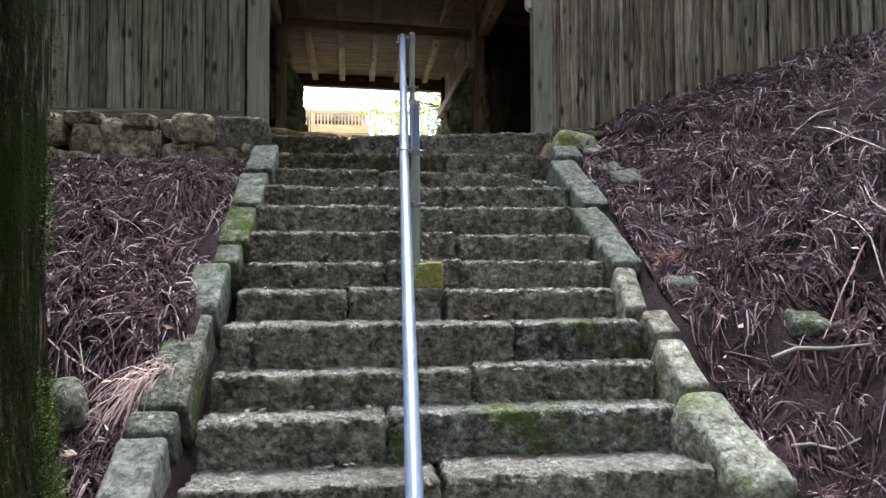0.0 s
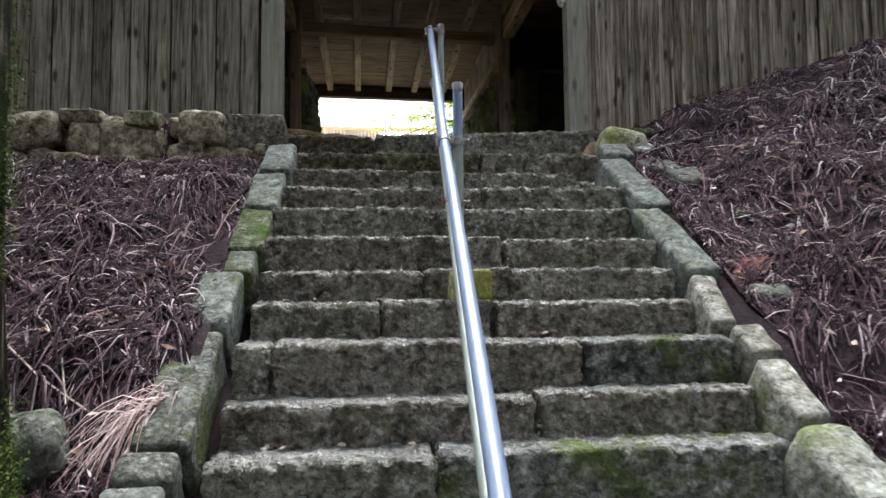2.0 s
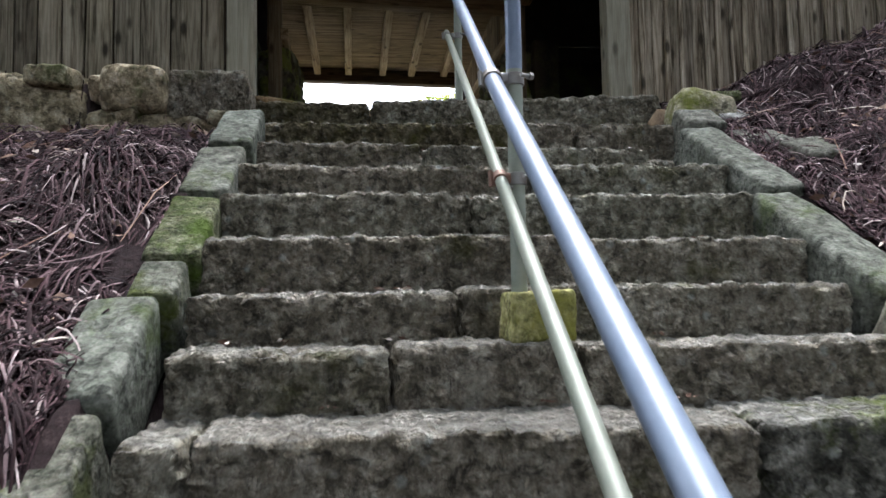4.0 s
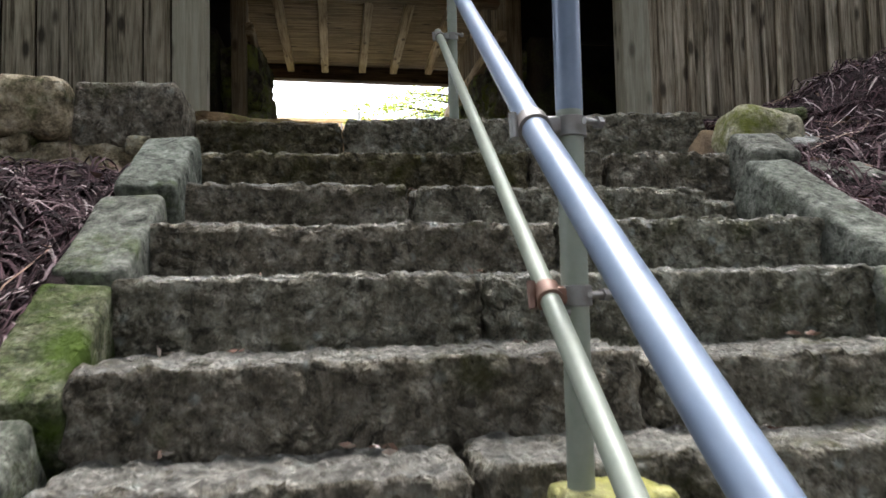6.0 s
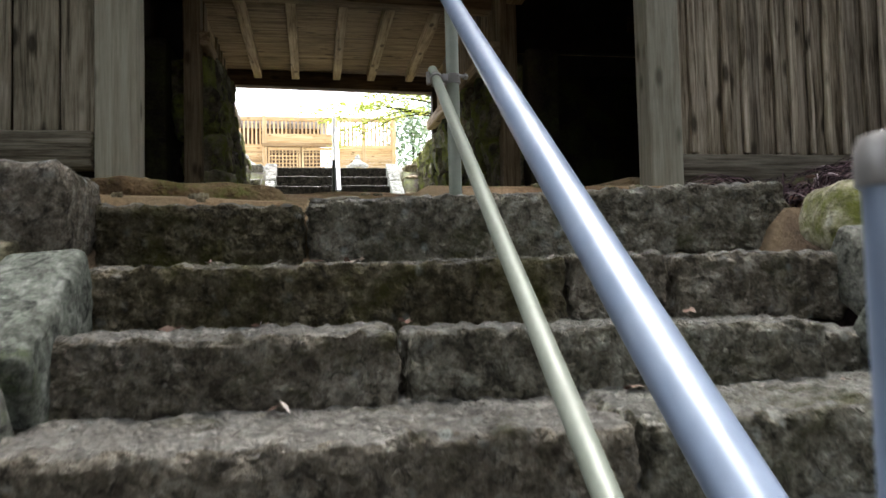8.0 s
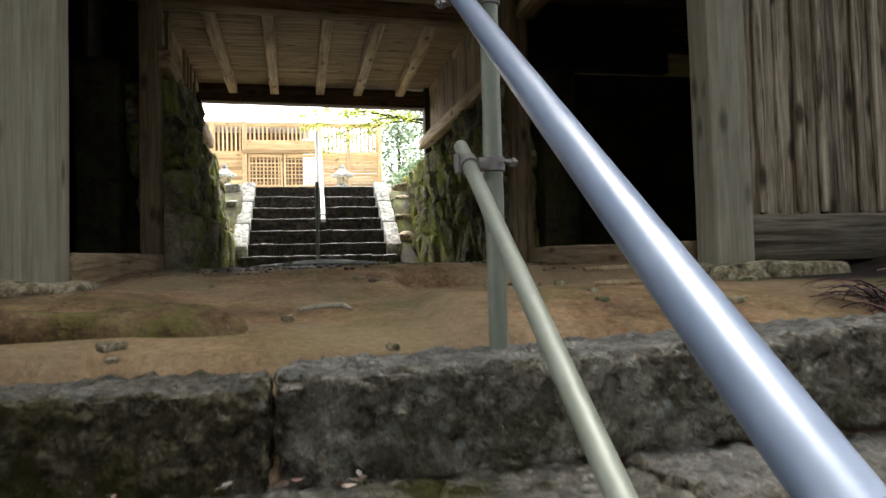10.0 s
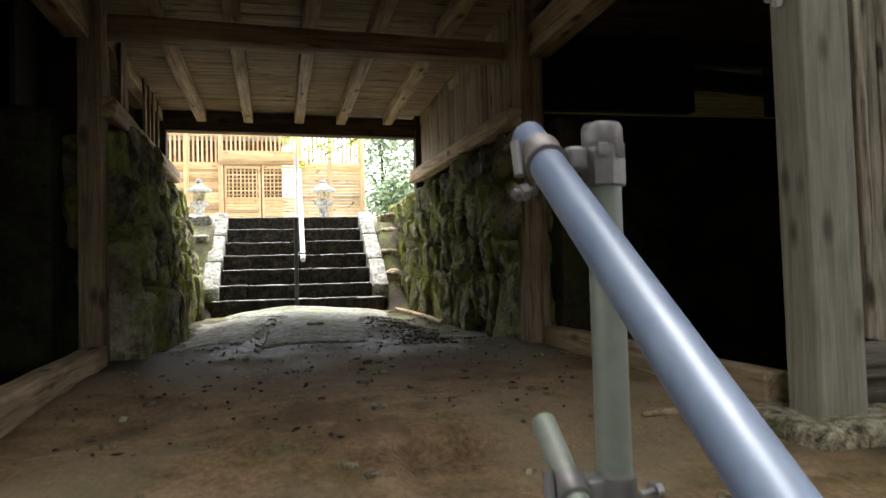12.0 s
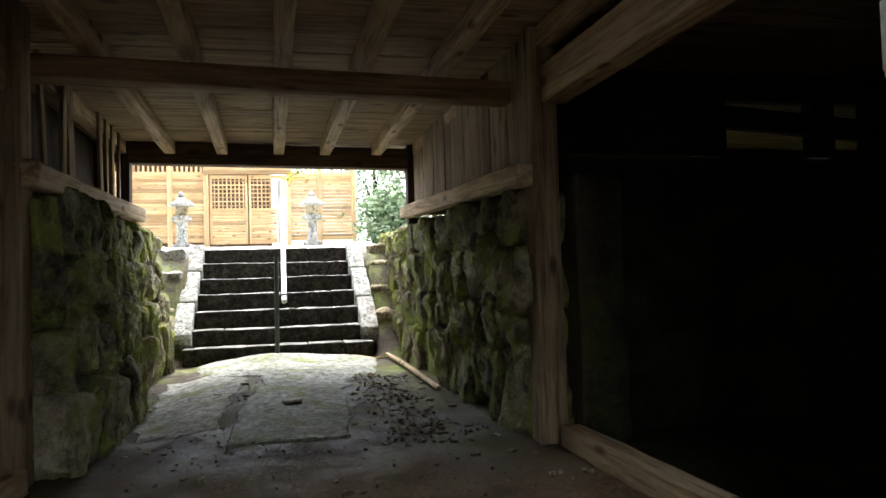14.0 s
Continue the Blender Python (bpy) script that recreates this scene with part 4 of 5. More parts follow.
# ---- far stairs and the shrine yard ----
def build_far_stairs():
    st = thing("stone_stairs", (0.3, 14.5, 3.05), "dark shaded stone stairs up to the shrine yard", "stairs")
    rnd = random.Random(6)
    cuts = [(-0.72, 0.62, 1.02, 1.36), (-0.65, -0.30, 1.25), (-0.63, 0.5, 1.25), (-0.62, 0.42, 0.95, 1.24), (-0.61, 0.25, 1.23), (-0.60, 0.4, 1.22), (-0.60, 0.72, 1.22)]
    for i, (y, z) in enumerate(zip(FAR_EDGE, FAR_TOP)):
        for k, (a, b) in enumerate(zip(cuts[i], cuts[i][1:])):
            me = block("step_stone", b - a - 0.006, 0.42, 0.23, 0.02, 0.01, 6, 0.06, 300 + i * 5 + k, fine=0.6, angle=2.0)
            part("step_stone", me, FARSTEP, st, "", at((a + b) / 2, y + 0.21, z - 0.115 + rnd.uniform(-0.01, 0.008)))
    for s, (xa, xb, xc, xd) in ((-1, (-0.83, -0.64, -0.78, -0.61)), (1, (1.24, 1.44, 1.22, 1.42))):
        k = thing("stair_kerb", ((xa + xb) / 2, 14.6, 3.1), "pale sunlit sloping kerb of flat stones", "kerb", "far stair kerbs")
        slope = math.degrees(math.atan2(1.05, 1.45))
        for j in range(3):
            y = 14.62 + 0.5 * j
            x = (xa + xb) / 2 + ((xc + xd) - (xa + xb)) / 2 * j / 2
            me = block("kerb_stone", xb - xa, 0.60, 0.22, 0.02, 0.01, 5, 0.07, 330 + j + s * 5, angle=2.0)
            part("kerb_stone", me, PALESTONE, k, "", at(x, y + 0.25, 3.36 + 0.725 * (y + 0.25 - 14.62)) @ rx(slope) @ at(0, 0, -0.11))
    for j, (x, y, z, sx, sy, sz) in enumerate(((-0.95, 15.3, 3.55, 0.3, 0.4, 0.25), (-0.98, 15.6, 3.95, 0.3, 0.4, 0.3), (-0.93, 14.95, 3.3, 0.25, 0.35, 0.3), (-1.0, 15.95, 4.25, 0.4, 0.4, 0.3),
                                             (1.58, 15.1, 3.4, 0.28, 0.35, 0.3), (1.60, 15.4, 3.7, 0.3, 0.35, 0.3), (1.62, 15.75, 4.0, 0.3, 0.4, 0.3), (1.65, 16.0, 4.25, 0.3, 0.4, 0.3))):
        ob = part("rock", boulder("rock", sx * 1.05, sy, sz * 0.9, 400 + j, 0.22, 0.16), PALESTONE if j in (1, 3) else RUBBLE, None, "", at(x, y, z))
        tagged(ob, "rough pale stone packed beside the stairs", "rock", "rocks beside far stairs")


build_far_stairs()


def pipe(name, a, b, mat, parent, r=0.0243, label=""):
    a, b = Vector(a), Vector(b)
    d = (b - a).normalized()
    inner = r * 0.86
    me = tube(name, [a + d * 0.03, a, a, b, b, b - d * 0.03], [inner, inner, r, r, inner, inner], 28, False)
    return part(name, me, mat, parent, label)


def build_far_rail():
    r = thing("handrail", (0.28, 14.45, 3.05), "white pipe handrail on a dark post up the far stairs", "handrail")
    pipe("post", (0.28, 14.42, 3.03), (0.29, 14.42, 4.20), DARKPIPE, r)
    pipe("rail", (0.37, 14.58, 3.70), (0.40, 16.45, 5.10), WHITEPIPE, r, 0.03)
    pipe("post", (0.36, 16.4, 4.3), (0.36, 16.4, 5.30), WHITEPIPE, r, 0.03)
    pipe("clamp", (0.26, 14.50, 3.78), (0.40, 14.62, 3.78), DARKPIPE, r, 0.012)


build_far_rail()


def build_near_rail():
    r = thing("handrail", (0.35, 4.15, 1.36), "scaffold pipe handrail with blue-grey upper and greenish lower rail", "handrail")
    up = Vector((0.0632, 1.0, 0.6330))
    down = Vector((0.0563, 1.0, 0.6024))
    top0 = Vector((0.2841, 4.15, 2.1415))
    pipe("upper_rail", top0 + up * (6.48 - 4.15), top0 - up * 0.004, RAIL_BLUE, r, 0.0248, "pale blue-grey pipe")
    pipe("upper_rail", top0 + down * 0.004, top0 + down * (1.1 - 4.15), RAIL_BLUE, r, 0.0248, "pale blue-grey pipe")
    lo0 = Vector((0.3015, 4.13, 1.8267))
    lo = Vector((0.0653, 1.0, 0.5690))
    pipe("lower_rail", lo0 + lo * (6.53 - 4.13), lo0 + lo * (1.1 - 4.13), RAIL_GREEN, r, 0.0185, "greenish grey pipe")
    posts = []
    for k, (x, y, z0, z1, mat) in enumerate(((0.352, 4.15, 1.42, 2.43, RAIL_GREEN), (0.514, 6.41, 2.60, 3.612, RAIL_GREEN), (0.16, 1.35, -0.25, 0.75, RAIL_GREEN))):
        p = pipe("post", (x, y, z0), (x, y, z1 if k else 2.19), mat, r, 0.0243, "greenish weathered pipe post")
        if k == 0:
            pipe("post_sleeve", (x, y, 2.17), (x, y, z1), RAIL_BLUE, r, 0.0246, "pale blue-grey pipe top")
        # cap with a rim and two lugs
        cap = tube("cap", [(x, y, z1 - 0.022), (x, y, z1 - 0.02), (x, y, z1 + 0.003), (x, y, z1 + 0.010), (x, y, z1 + 0.013)], [0.0275, 0.0285, 0.0285, 0.025, 0.012], 24)
        c = part("cap", cap, CLAMP, r, "tarnished metal pipe cap")
        for s in (-1, 1):
            part("lug", block("lug", 0.014, 0.006, 0.02, 0.002, 0, 1, 0.1), CLAMP, c, "", at(x + 0.012 * s, y - 0.0285, z1 - 0.03))
        if k == 1:
            part("collar", tube("collar", [(x, y, z1 - 0.078), (x, y, z1 - 0.076), (x, y, z1 - 0.032), (x, y, z1 - 0.03)], [0.026, 0.032, 0.032, 0.026], 8, True, 0.5), CLAMP, r, "steel clamp collar")
    for joint, (px, py, rail0, d, mat, rr) in enumerate(((0.352, 4.15, top0, up, CLAMP, 0.0248), (0.352, 4.15, lo0, lo, CLAMP_RUST, 0.0185), (0.514, 6.41, top0, up, CLAMP, 0.0248), (0.514, 6.41, lo0, lo, CLAMP, 0.0185))):
        c = rail0 + d * (py - rail0.y)
        dn = d.normalized()
        # band on the rail, band on the post, bolt between
        band = tube("clamp", [c - dn * 0.021, c - dn * 0.019, c - dn * 0.006, c + dn * 0.006, c + dn * 0.019, c + dn * 0.021], [rr + 0.001, rr + 0.006, rr + 0.004, rr + 0.004, rr + 0.006, rr + 0.001], 20)
        cl = part("clamp", band, mat, r, "steel swivel clamp" if mat is CLAMP else "rusty brown swivel clamp")
        z = c.z
        part("band", tube("band", [(px, py, z - 0.020), (px, py, z - 0.018), (px, py, z + 0.016), (px, py, z + 0.018)], [0.0255, 0.0300, 0.0300, 0.0255], 20), CLAMP, cl)
        mid = (c + Vector((px, py, z))) / 2
        part("swivel", block("swivel", 0.03, 0.042, 0.034, 0.008, 0.002, 20, 0.01), mat, cl, "", at(*mid))
        if joint != 2:
            part("bolt", tube("bolt", [(px + 0.01, py - 0.05, z), (px + 0.05, py - 0.03, z)], [0.006, 0.006], 10), CLAMP, cl)
            part("nut", tube("nut", [(px + 0.035, py - 0.0375, z), (px + 0.047, py - 0.0315, z)], [0.0115, 0.0115], 6, True, 0.3), CLAMP, cl)
        else:
            part("bolt", tube("bolt", [c + Vector((-0.02, -0.02, -0.045)), c + Vector((-0.055, -0.03, -0.05))], [0.006, 0.006], 10), CLAMP, cl)
            part("nut", tube("nut", [c + Vector((-0.035, -0.024, -0.047)), c + Vector((-0.047, -0.028, -0.049))], [0.012, 0.012], 6, True, 0.3), CLAMP, cl)
        part("hinge", tube("hinge", [c + Vector((-rr - 0.010, 0.0, -0.022)), c + Vector((-rr - 0.010, 0.012, 0.026))], [0.008, 0.008], 10), mat, cl)
        part("bolt", tube("bolt", [c + Vector((-0.02, -0.02, -rr - 0.012)), c + Vector((0.03, -0.03, -rr - 0.012))], [0.006, 0.006], 10), CLAMP, cl)
    ob = part("concrete_block", block("concrete_block", 0.19, 0.15, 0.145, 0.012, 0.007, 9, 0.022, 77, fine=0.6, angle=2.0), CONCRETE, None, "", at(0.40, 4.14, 1.43) @ rz(4))
    tagged(ob, "yellow-green mossy concrete block footing of the handrail post", "block")


build_near_rail()


def build_shrine_fence():
    Y, Z = 29.0, 5.02
    f = thing("shrine_fence", (-0.4, Y, Z), "golden cypress shrine fence with barred top and latticed double door", "fence")
    rnd = random.Random(2)
    def bd(name, x0, x1, z0, z1, y=Y, d=0.05, mat=CEDAR_X, parent=f, label=""):
        return part(name, block(name, x1 - x0, d, z1 - z0, 0.006, 0, 1, 3), mat, parent, label, at((x0 + x1) / 2, y, (z0 + z1) / 2))
    for a, b in ((-8.6, -1.62), (0.86, 2.78)):
        z = Z + 0.22
        while z < 7.0:
            bd("board", a, b, z, z + 0.10, Y + rnd.uniform(-0.006, 0.006))
            z += 0.108
        bd("top_rail", a, b, 7.04, 7.26, Y, 0.09, CEDAR_X)
        bd("foot_rail", a, b, Z + 0.12, Z + 0.24, Y, 0.1, CEDAR_X)
        bd("head_rail", a, b, 8.08, 8.22, Y, 0.12, CEDAR_X)
        x = a + 0.06
        while x < b:
            bd("bar", x, x + 0.06, 7.26, 8.1, Y, 0.05, CEDAR_Z)
            x += 0.135
    for x in (-6.5, -5.0, -3.75, -2.65, 0.8, 1.75, 2.80, -1.62):
        bd("post", x - 0.07, x + 0.07, Z - 0.1, 8.24, Y - 0.03, 0.14, CEDAR_Z)
    bd("lintel", -1.7, 0.9, 7.28, 7.62, Y - 0.02, 0.12)
    bd("door_head", -1.7, 0.9, 7.18, 7.30, Y - 0.05, 0.16)
    x = -1.6
    while x < 0.8:
        bd("bar", x, x + 0.06, 7.62, 8.1, Y, 0.05, CEDAR_Z)
        x += 0.135
    bd("head_rail", -1.7, 0.9, 8.08, 8.22, Y, 0.12)
    for x0, x1 in ((-1.52, -0.42), (-0.38, 0.72)):
        d = part("door", block("door", 0.07, 0.06, 2.1, 0.006, 0, 1, 2), CEDAR_Z, f, "latticed cypress door leaf", at(x0 + 0.035, Y - 0.02, Z + 1.1))
        bd("stile", x1 - 0.07, x1, Z + 0.05, 7.16, Y - 0.02, 0.06, CEDAR_Z, d)
        for z0, z1 in ((7.06, 7.16), (6.05, 6.15), (Z + 0.05, Z + 0.15)):
            bd("door_rail", x0 + 0.07, x1 - 0.07, z0, z1, Y - 0.02, 0.055, CEDAR_X, d)
        z = Z + 0.15
        while z < 6.0:
            bd("door_board", x0 + 0.07, x1 - 0.07, z, z + 0.09, Y - 0.01, 0.03, CEDAR_X, d)
            z += 0.098
        for k in range(8):
            x = x0 + 0.12 + k * 0.12
            bd("lattice_bar", x, x + 0.04, 6.15, 7.06, Y - 0.02, 0.03, CEDAR_Z, d)
        for k in range(7):
            z = 6.22 + k * 0.125
            bd("lattice_bar", x0 + 0.07, x1 - 0.07, z, z + 0.035, Y - 0.035, 0.02, CEDAR_X, d)
    # building behind the fence
    h = thing("shrine_hall", (-3.0, 33.0, 5.0), "low wooden shrine hall behind the fence with a grey roof", "building")
    part("wall", block("wall", 9.0, 0.2, 4.0, 0.02, 0, 1, 4), DARK_X, h, "", at(-4.2, 34.0, 6.9))
    part("roof", block("roof", 9.6, 3.0, 0.2, 0.03, 0, 1, 4), ROOF, h, "", at(-4.2, 34.2, 9.0) @ rx(4))


build_shrine_fence()


def build_lanterns():
    first = None
    for x, y in ((-1.88, 25.0), (1.28, 25.0)):
        z = ground_height(x, y) - 0.02
        if first is None:
            t = thing("stone_lantern", (x, y, z), "pale sunlit stone lantern with a wide cap", "stone lantern", "stone lanterns")
            t.matrix_basis = I4.copy()
            part("base", block("base", 0.46, 0.46, 0.12, 0.03, 0.01, 5, 0.1, 1), PALESTONE, t, "", at(0, 0, 0.06))
            part("shaft", tube("shaft", [(0, 0, 0.1), (0, 0, 0.16), (0, 0, 0.5), (0, 0, 0.62), (0, 0, 0.66)], [0.16, 0.13, 0.12, 0.13, 0.16], 20), PALESTONE, t)
            part("platform", tube("platform", [(0, 0, 0.64), (0, 0, 0.70), (0, 0, 0.78), (0, 0, 0.80)], [0.14, 0.26, 0.26, 0.2], 6, True, 0.4), PALESTONE, t)
            part("fire_box", tube("fire_box", [(0, 0, 0.79), (0, 0, 0.80), (0, 0, 1.05), (0, 0, 1.06)], [0.1, 0.16, 0.16, 0.1], 6, True, 0.4), RUBBLE, t)
            part("cap", tube("cap", [(0, 0, 1.03), (0, 0, 1.05), (0, 0, 1.10), (0, 0, 1.20), (0, 0, 1.27)], [0.18, 0.33, 0.33, 0.15, 0.09], 6, True, 0.4), PALESTONE, t)
            part("finial", tube("finial", [(0, 0, 1.25), (0, 0, 1.30), (0, 0, 1.36), (0, 0, 1.42)], [0.05, 0.085, 0.07, 0.01], 14), PALESTONE, t)
            t.matrix_basis = at(x, y, z)
            first = t
        else:
            copy_thing(first, at(x, y, z))


build_lanterns()


# ---- leaves ----
def leaf_cloud(name, centres, spread_r, per, size, seed, flat=0.6, elong=1.0, droop=0.0):
    """Many small leaves, as folded diamonds, in clumps about the centres."""
    g = np.random.default_rng(seed)
    n = len(centres) * per
    c = np.repeat(np.array(centres, float), per, axis=0) + g.normal(0, 1, (n, 3)) * np.array(spread_r) * 0.5
    d = g.normal(0, 1, (n, 3)) * np.array([1, 1, flat]) + np.array([0, 0, -droop])
    d /= np.linalg.norm(d, axis=1)[:, None]
    u = np.cross(d, g.normal(0, 1, (n, 3)))
    u /= np.linalg.norm(u, axis=1)[:, None] + 1e-9
    s = size * g.uniform(0.6, 1.3, (n, 1))
    w = np.cross(d, u)
    a, b = c - d * s * elong, c + d * s * elong
    l, r = c + u * s * 0.5 + w * s * 0.15, c - u * s * 0.5 + w * s * 0.15
    v = np.stack([a, l, b, r], 1).reshape(-1, 3)
    me = bpy.data.meshes.new(name)
    me.vertices.add(len(v))
    me.vertices.foreach_set("co", v.ravel())
    me.loops.add(n * 4)
    me.loops.foreach_set("vertex_index", np.arange(n * 4))
    me.polygons.add(n)
    me.polygons.foreach_set("loop_start", np.arange(n) * 4)
    me.update(calc_edges=True)
    return me


def bark_mat():
    m, nt, bs = node_mat("mossy cedar bark")
    wv, _ = shifted(nt, (1, 1, 0.16), world_space=True)
    w1, _ = shifted(nt, world_space=True)
    g = tex(nt, "ShaderNodeTexNoise", wv, 26, 6, 0.75).outputs[0]
    col = ramp(nt, g, (0.44, (0.008, 0.006, 0.004)), (0.54, (0.028, 0.023, 0.014)), (0.64, (0.15, 0.13, 0.085)))
    f = tex(nt, "ShaderNodeTexNoise", w1, 60, 4).outputs[0]
    mm = tex(nt, "ShaderNodeTexNoise", w1, 2.6, 6, 0.75).outputs[0]
    col = mixc(nt, ramp(nt, mm, (0.42, 0.0), (0.58, 0.85)), col, mixc(nt, f, (0.006, 0.010, 0.002), (0.032, 0.045, 0.008)))
    nt.links.new(col, bs.inputs["Base Color"])
    bs.inputs["Specular IOR Level"].default_value = 0.03
    bs.inputs["Roughness"].default_value = 0.95
    bump(nt, bs, mixc(nt, 0.4, g, f), 1.0, 0.06)
    return m


BARK = bark_mat()


def cedar_tree(x, y, height, radius, seed, label, wide=0.30):
    z0 = ground_height(x, y) - 0.05
    t = thing("cedar_tree", (x, y, z0), label, "tree")
    g = random.Random(seed)
    # trunk with flutes, flared at the foot
    zs = [0, 0.08, 0.16, 0.25, 0.35, 0.5, 0.7, 0.9, 1.15, 1.4, 1.7, 2.0, 2.4, 3.0, 4, 6, 8, 11, height * 0.8, height]
    verts, faces, sides = [], [], 80
    for z in zs:
        r = radius * (1 - 0.8 * z / height) * (1 + 0.55 * math.exp(-z / 0.28))
        for s in range(sides):
            a = 2 * math.pi * s / sides
            q = Vector((math.cos(a) * 1.5, math.sin(a) * 1.5, z * 0.5 + seed))
            rr = r * (1 + 0.10 * noise.noise(q) + 0.05 * noise.noise(q * 3) + 0.03 * noise.noise(Vector((math.cos(a) * 7, math.sin(a) * 7, z * 1.2))) + 0.10 * math.exp(-z / 0.4) * math.sin(a * 5 + seed))
            verts.append((x + rr * math.cos(a), y + rr * math.sin(a), z0 + z))
    for i in range(len(zs) - 1):
        for s in range(sides):
            a, b = i * sides + s, i * sides + (s + 1) % sides
            faces.append((a, b, b + sides, a + sides))
    part("trunk", mesh_of("trunk", verts, faces, True, 3.0), BARK, t)
    centres = []
    for k in range(46):
        h = height * (0.42 + 0.57 * (k / 46))
        a = k * 2.4 + seed
        reach = (height * 1.05 - h) * wide * g.uniform(0.7, 1.1)
        tip = Vector((x + reach * math.cos(a), y + reach * math.sin(a), z0 + h - 0.18 * reach))
        if k % 3 == 0:
            part("limb", tube("limb", [(x, y, z0 + h), tip], [0.05, 0.012], 6, False), BARK, t)
        for s in (0.35, 0.6, 0.8, 1.0):
            centres.append(Vector((x, y, z0 + h)).lerp(tip, s))
    part("crown", leaf_cloud("crown", centres, (0.8, 0.8, 0.45), 26, 0.16, seed, 0.5, 1.4, 0.4), LEAF, t)
    return t


old_cedar = cedar_tree(-1.39, 2.55, 19, 0.36, 3, "old cedar with mossy flaking bark beside the stairs", 0.12)


def build_shade_cedars():
    """Unseen cedars, added around the stairs' foot to keep the near side shaded."""
    g = random.Random(12)
    model = cedar_tree(-4.6, 0.4, 17, 0.26, 8, "unseen tall cedar with dense dark crown, added to shade the stairs")
    low = cedar_tree(12.5, -3.5, 11, 0.18, 17, "unseen tall cedar with dense dark crown, added to shade the stairs")
    for t in (model, low):
        tagged(t, group="cedars of the wood")
    spots = []
    for ix in range(-5, 6):
        for iy in range(-2, 3):
            x, y = ix * 2.6 + g.uniform(-0.7, 0.7) + 0.4, iy * 2.4 + g.uniform(-0.7, 0.7) + 0.6
            if abs(x - 0.6) < 3.3 or y > 5.6:
                continue
            spots.append((x, y))
    for ix in range(-7, 8):
        for y0 in (-12.5,):
            spots.append((ix * 2.3 + g.uniform(-0.8, 0.8), y0 + g.uniform(-0.9, 0.9)))
    # Two further cedars, out of view, added to darken the west bank.
    spots += [(-3.5, 4.3), (-3.3, 1.9)]
    for k, (x, y) in enumerate(spots):
        src = low if y < -8 and k % 3 else model
        s = g.uniform(0.85, 1.15)
        c = copy_thing(src, at(x, y, ground_height(x, y) - 0.05) @ rz(g.uniform(0, 360)))
        c.scale = (s, s, s)


build_shade_cedars()


# ---- forest litter ----
def strands(name, starts, dirs, lengths, widths, bend, seed, lift=None):
    """Thin curved three-sided strands that lie on the ground."""
    g = np.random.default_rng(seed)
    n, rings = len(starts), 6
    p = np.array(starts, float)
    d = np.array(dirs, float)
    step = (np.array(lengths) / (rings - 1))[:, None]
    curl = g.normal(0, bend, n)
    path = [p.copy()]
    lift = np.array(lift) if lift is not None else g.uniform(0.0, 0.02, n)
    for k in range(1, rings):
        a = curl * (0.5 + 0.5 * k / rings)
        ca, sa = np.cos(a), np.sin(a)
        d = np.stack([d[:, 0] * ca - d[:, 1] * sa, d[:, 0] * sa + d[:, 1] * ca], 1)
        q = path[-1].copy()
        q[:, :2] += d * step
        path.append(q)
    hump = [0.2, 0.75, 1.0, 0.95, 0.7, 0.25]
    for k in range(rings):
        q = path[k]
        edge = np.array([beside(x, y) for x, y in q[:, :2]])
        q[:, 0] = edge + 0.3 * np.where(edge < 0.5, -1, 1) * np.abs(edge - q[:, 0])
        q[:, 2] = [ground_height(x, y) for x, y in q[:, :2]]
        q[:, 2] += lift * hump[k] + 0.004
    v = np.zeros((n, rings, 3, 3))
    side = np.stack([-d[:, 1], d[:, 0], np.zeros(n)], 1)
    for k in range(rings):
        w = (np.array(widths) * (1.0 - 0.65 * abs(k / (rings - 1) - 0.3)))[:, None]
        v[:, k, 0] = path[k] - side * w
        v[:, k, 1] = path[k] + side * w
        v[:, k, 2] = path[k] + np.array([0, 0, 1.0]) * w * 0.9
    base = (np.arange(n) * rings * 3)[:, None]
    quads = []
    for k in range(rings - 1):
        for a, b in ((1, 2), (2, 0)):
            quads.append(base + np.array([[k * 3 + a, k * 3 + 3 + a, k * 3 + 3 + b, k * 3 + b]]))
    f = np.stack(quads, 1).reshape(-1, 4)
    me = bpy.data.meshes.new(name)
    me.vertices.add(n * rings * 3)
    me.vertices.foreach_set("co", v.ravel())
    me.loops.add(len(f) * 4)
    me.loops.foreach_set("vertex_index", f.ravel())
    me.polygons.add(len(f))
    me.polygons.foreach_set("loop_start", np.arange(len(f)) * 4)
    me.update(calc_edges=True)
    return me


def beside(x, y):
    """The nearest x off the stairs, so that litter never drops under the steps."""
    if y < 6.2 and -0.80 < x < 1.77:
        return -0.80 if x < 0.5 else 1.77
    return x


def litter_spots(count, seed):
    g = random.Random(seed)
    out = []
    while len(out) < count:
        if g.random() < 0.33:
            x, y = -0.88 - 2.0 * g.random() ** 1.2, g.uniform(1.6, 5.75)
            if x < -4 or math.hypot(x + 1.39, y - 2.55) < 0.42:
                continue
        else:
            x, y = 1.76 + 3.6 * g.random() ** 1.3, g.uniform(1.4, 7.3)
            if y > 6.5 and x < 2.6:
                continue
            if x < 2.5 and y < 3.8 and g.random() < 0.65:
                continue
        if noise.noise((x * 1.9, y * 1.9, 11.0)) < -0.12 and g.random() < 0.55:
            continue
        out.append((x, y))
    return out


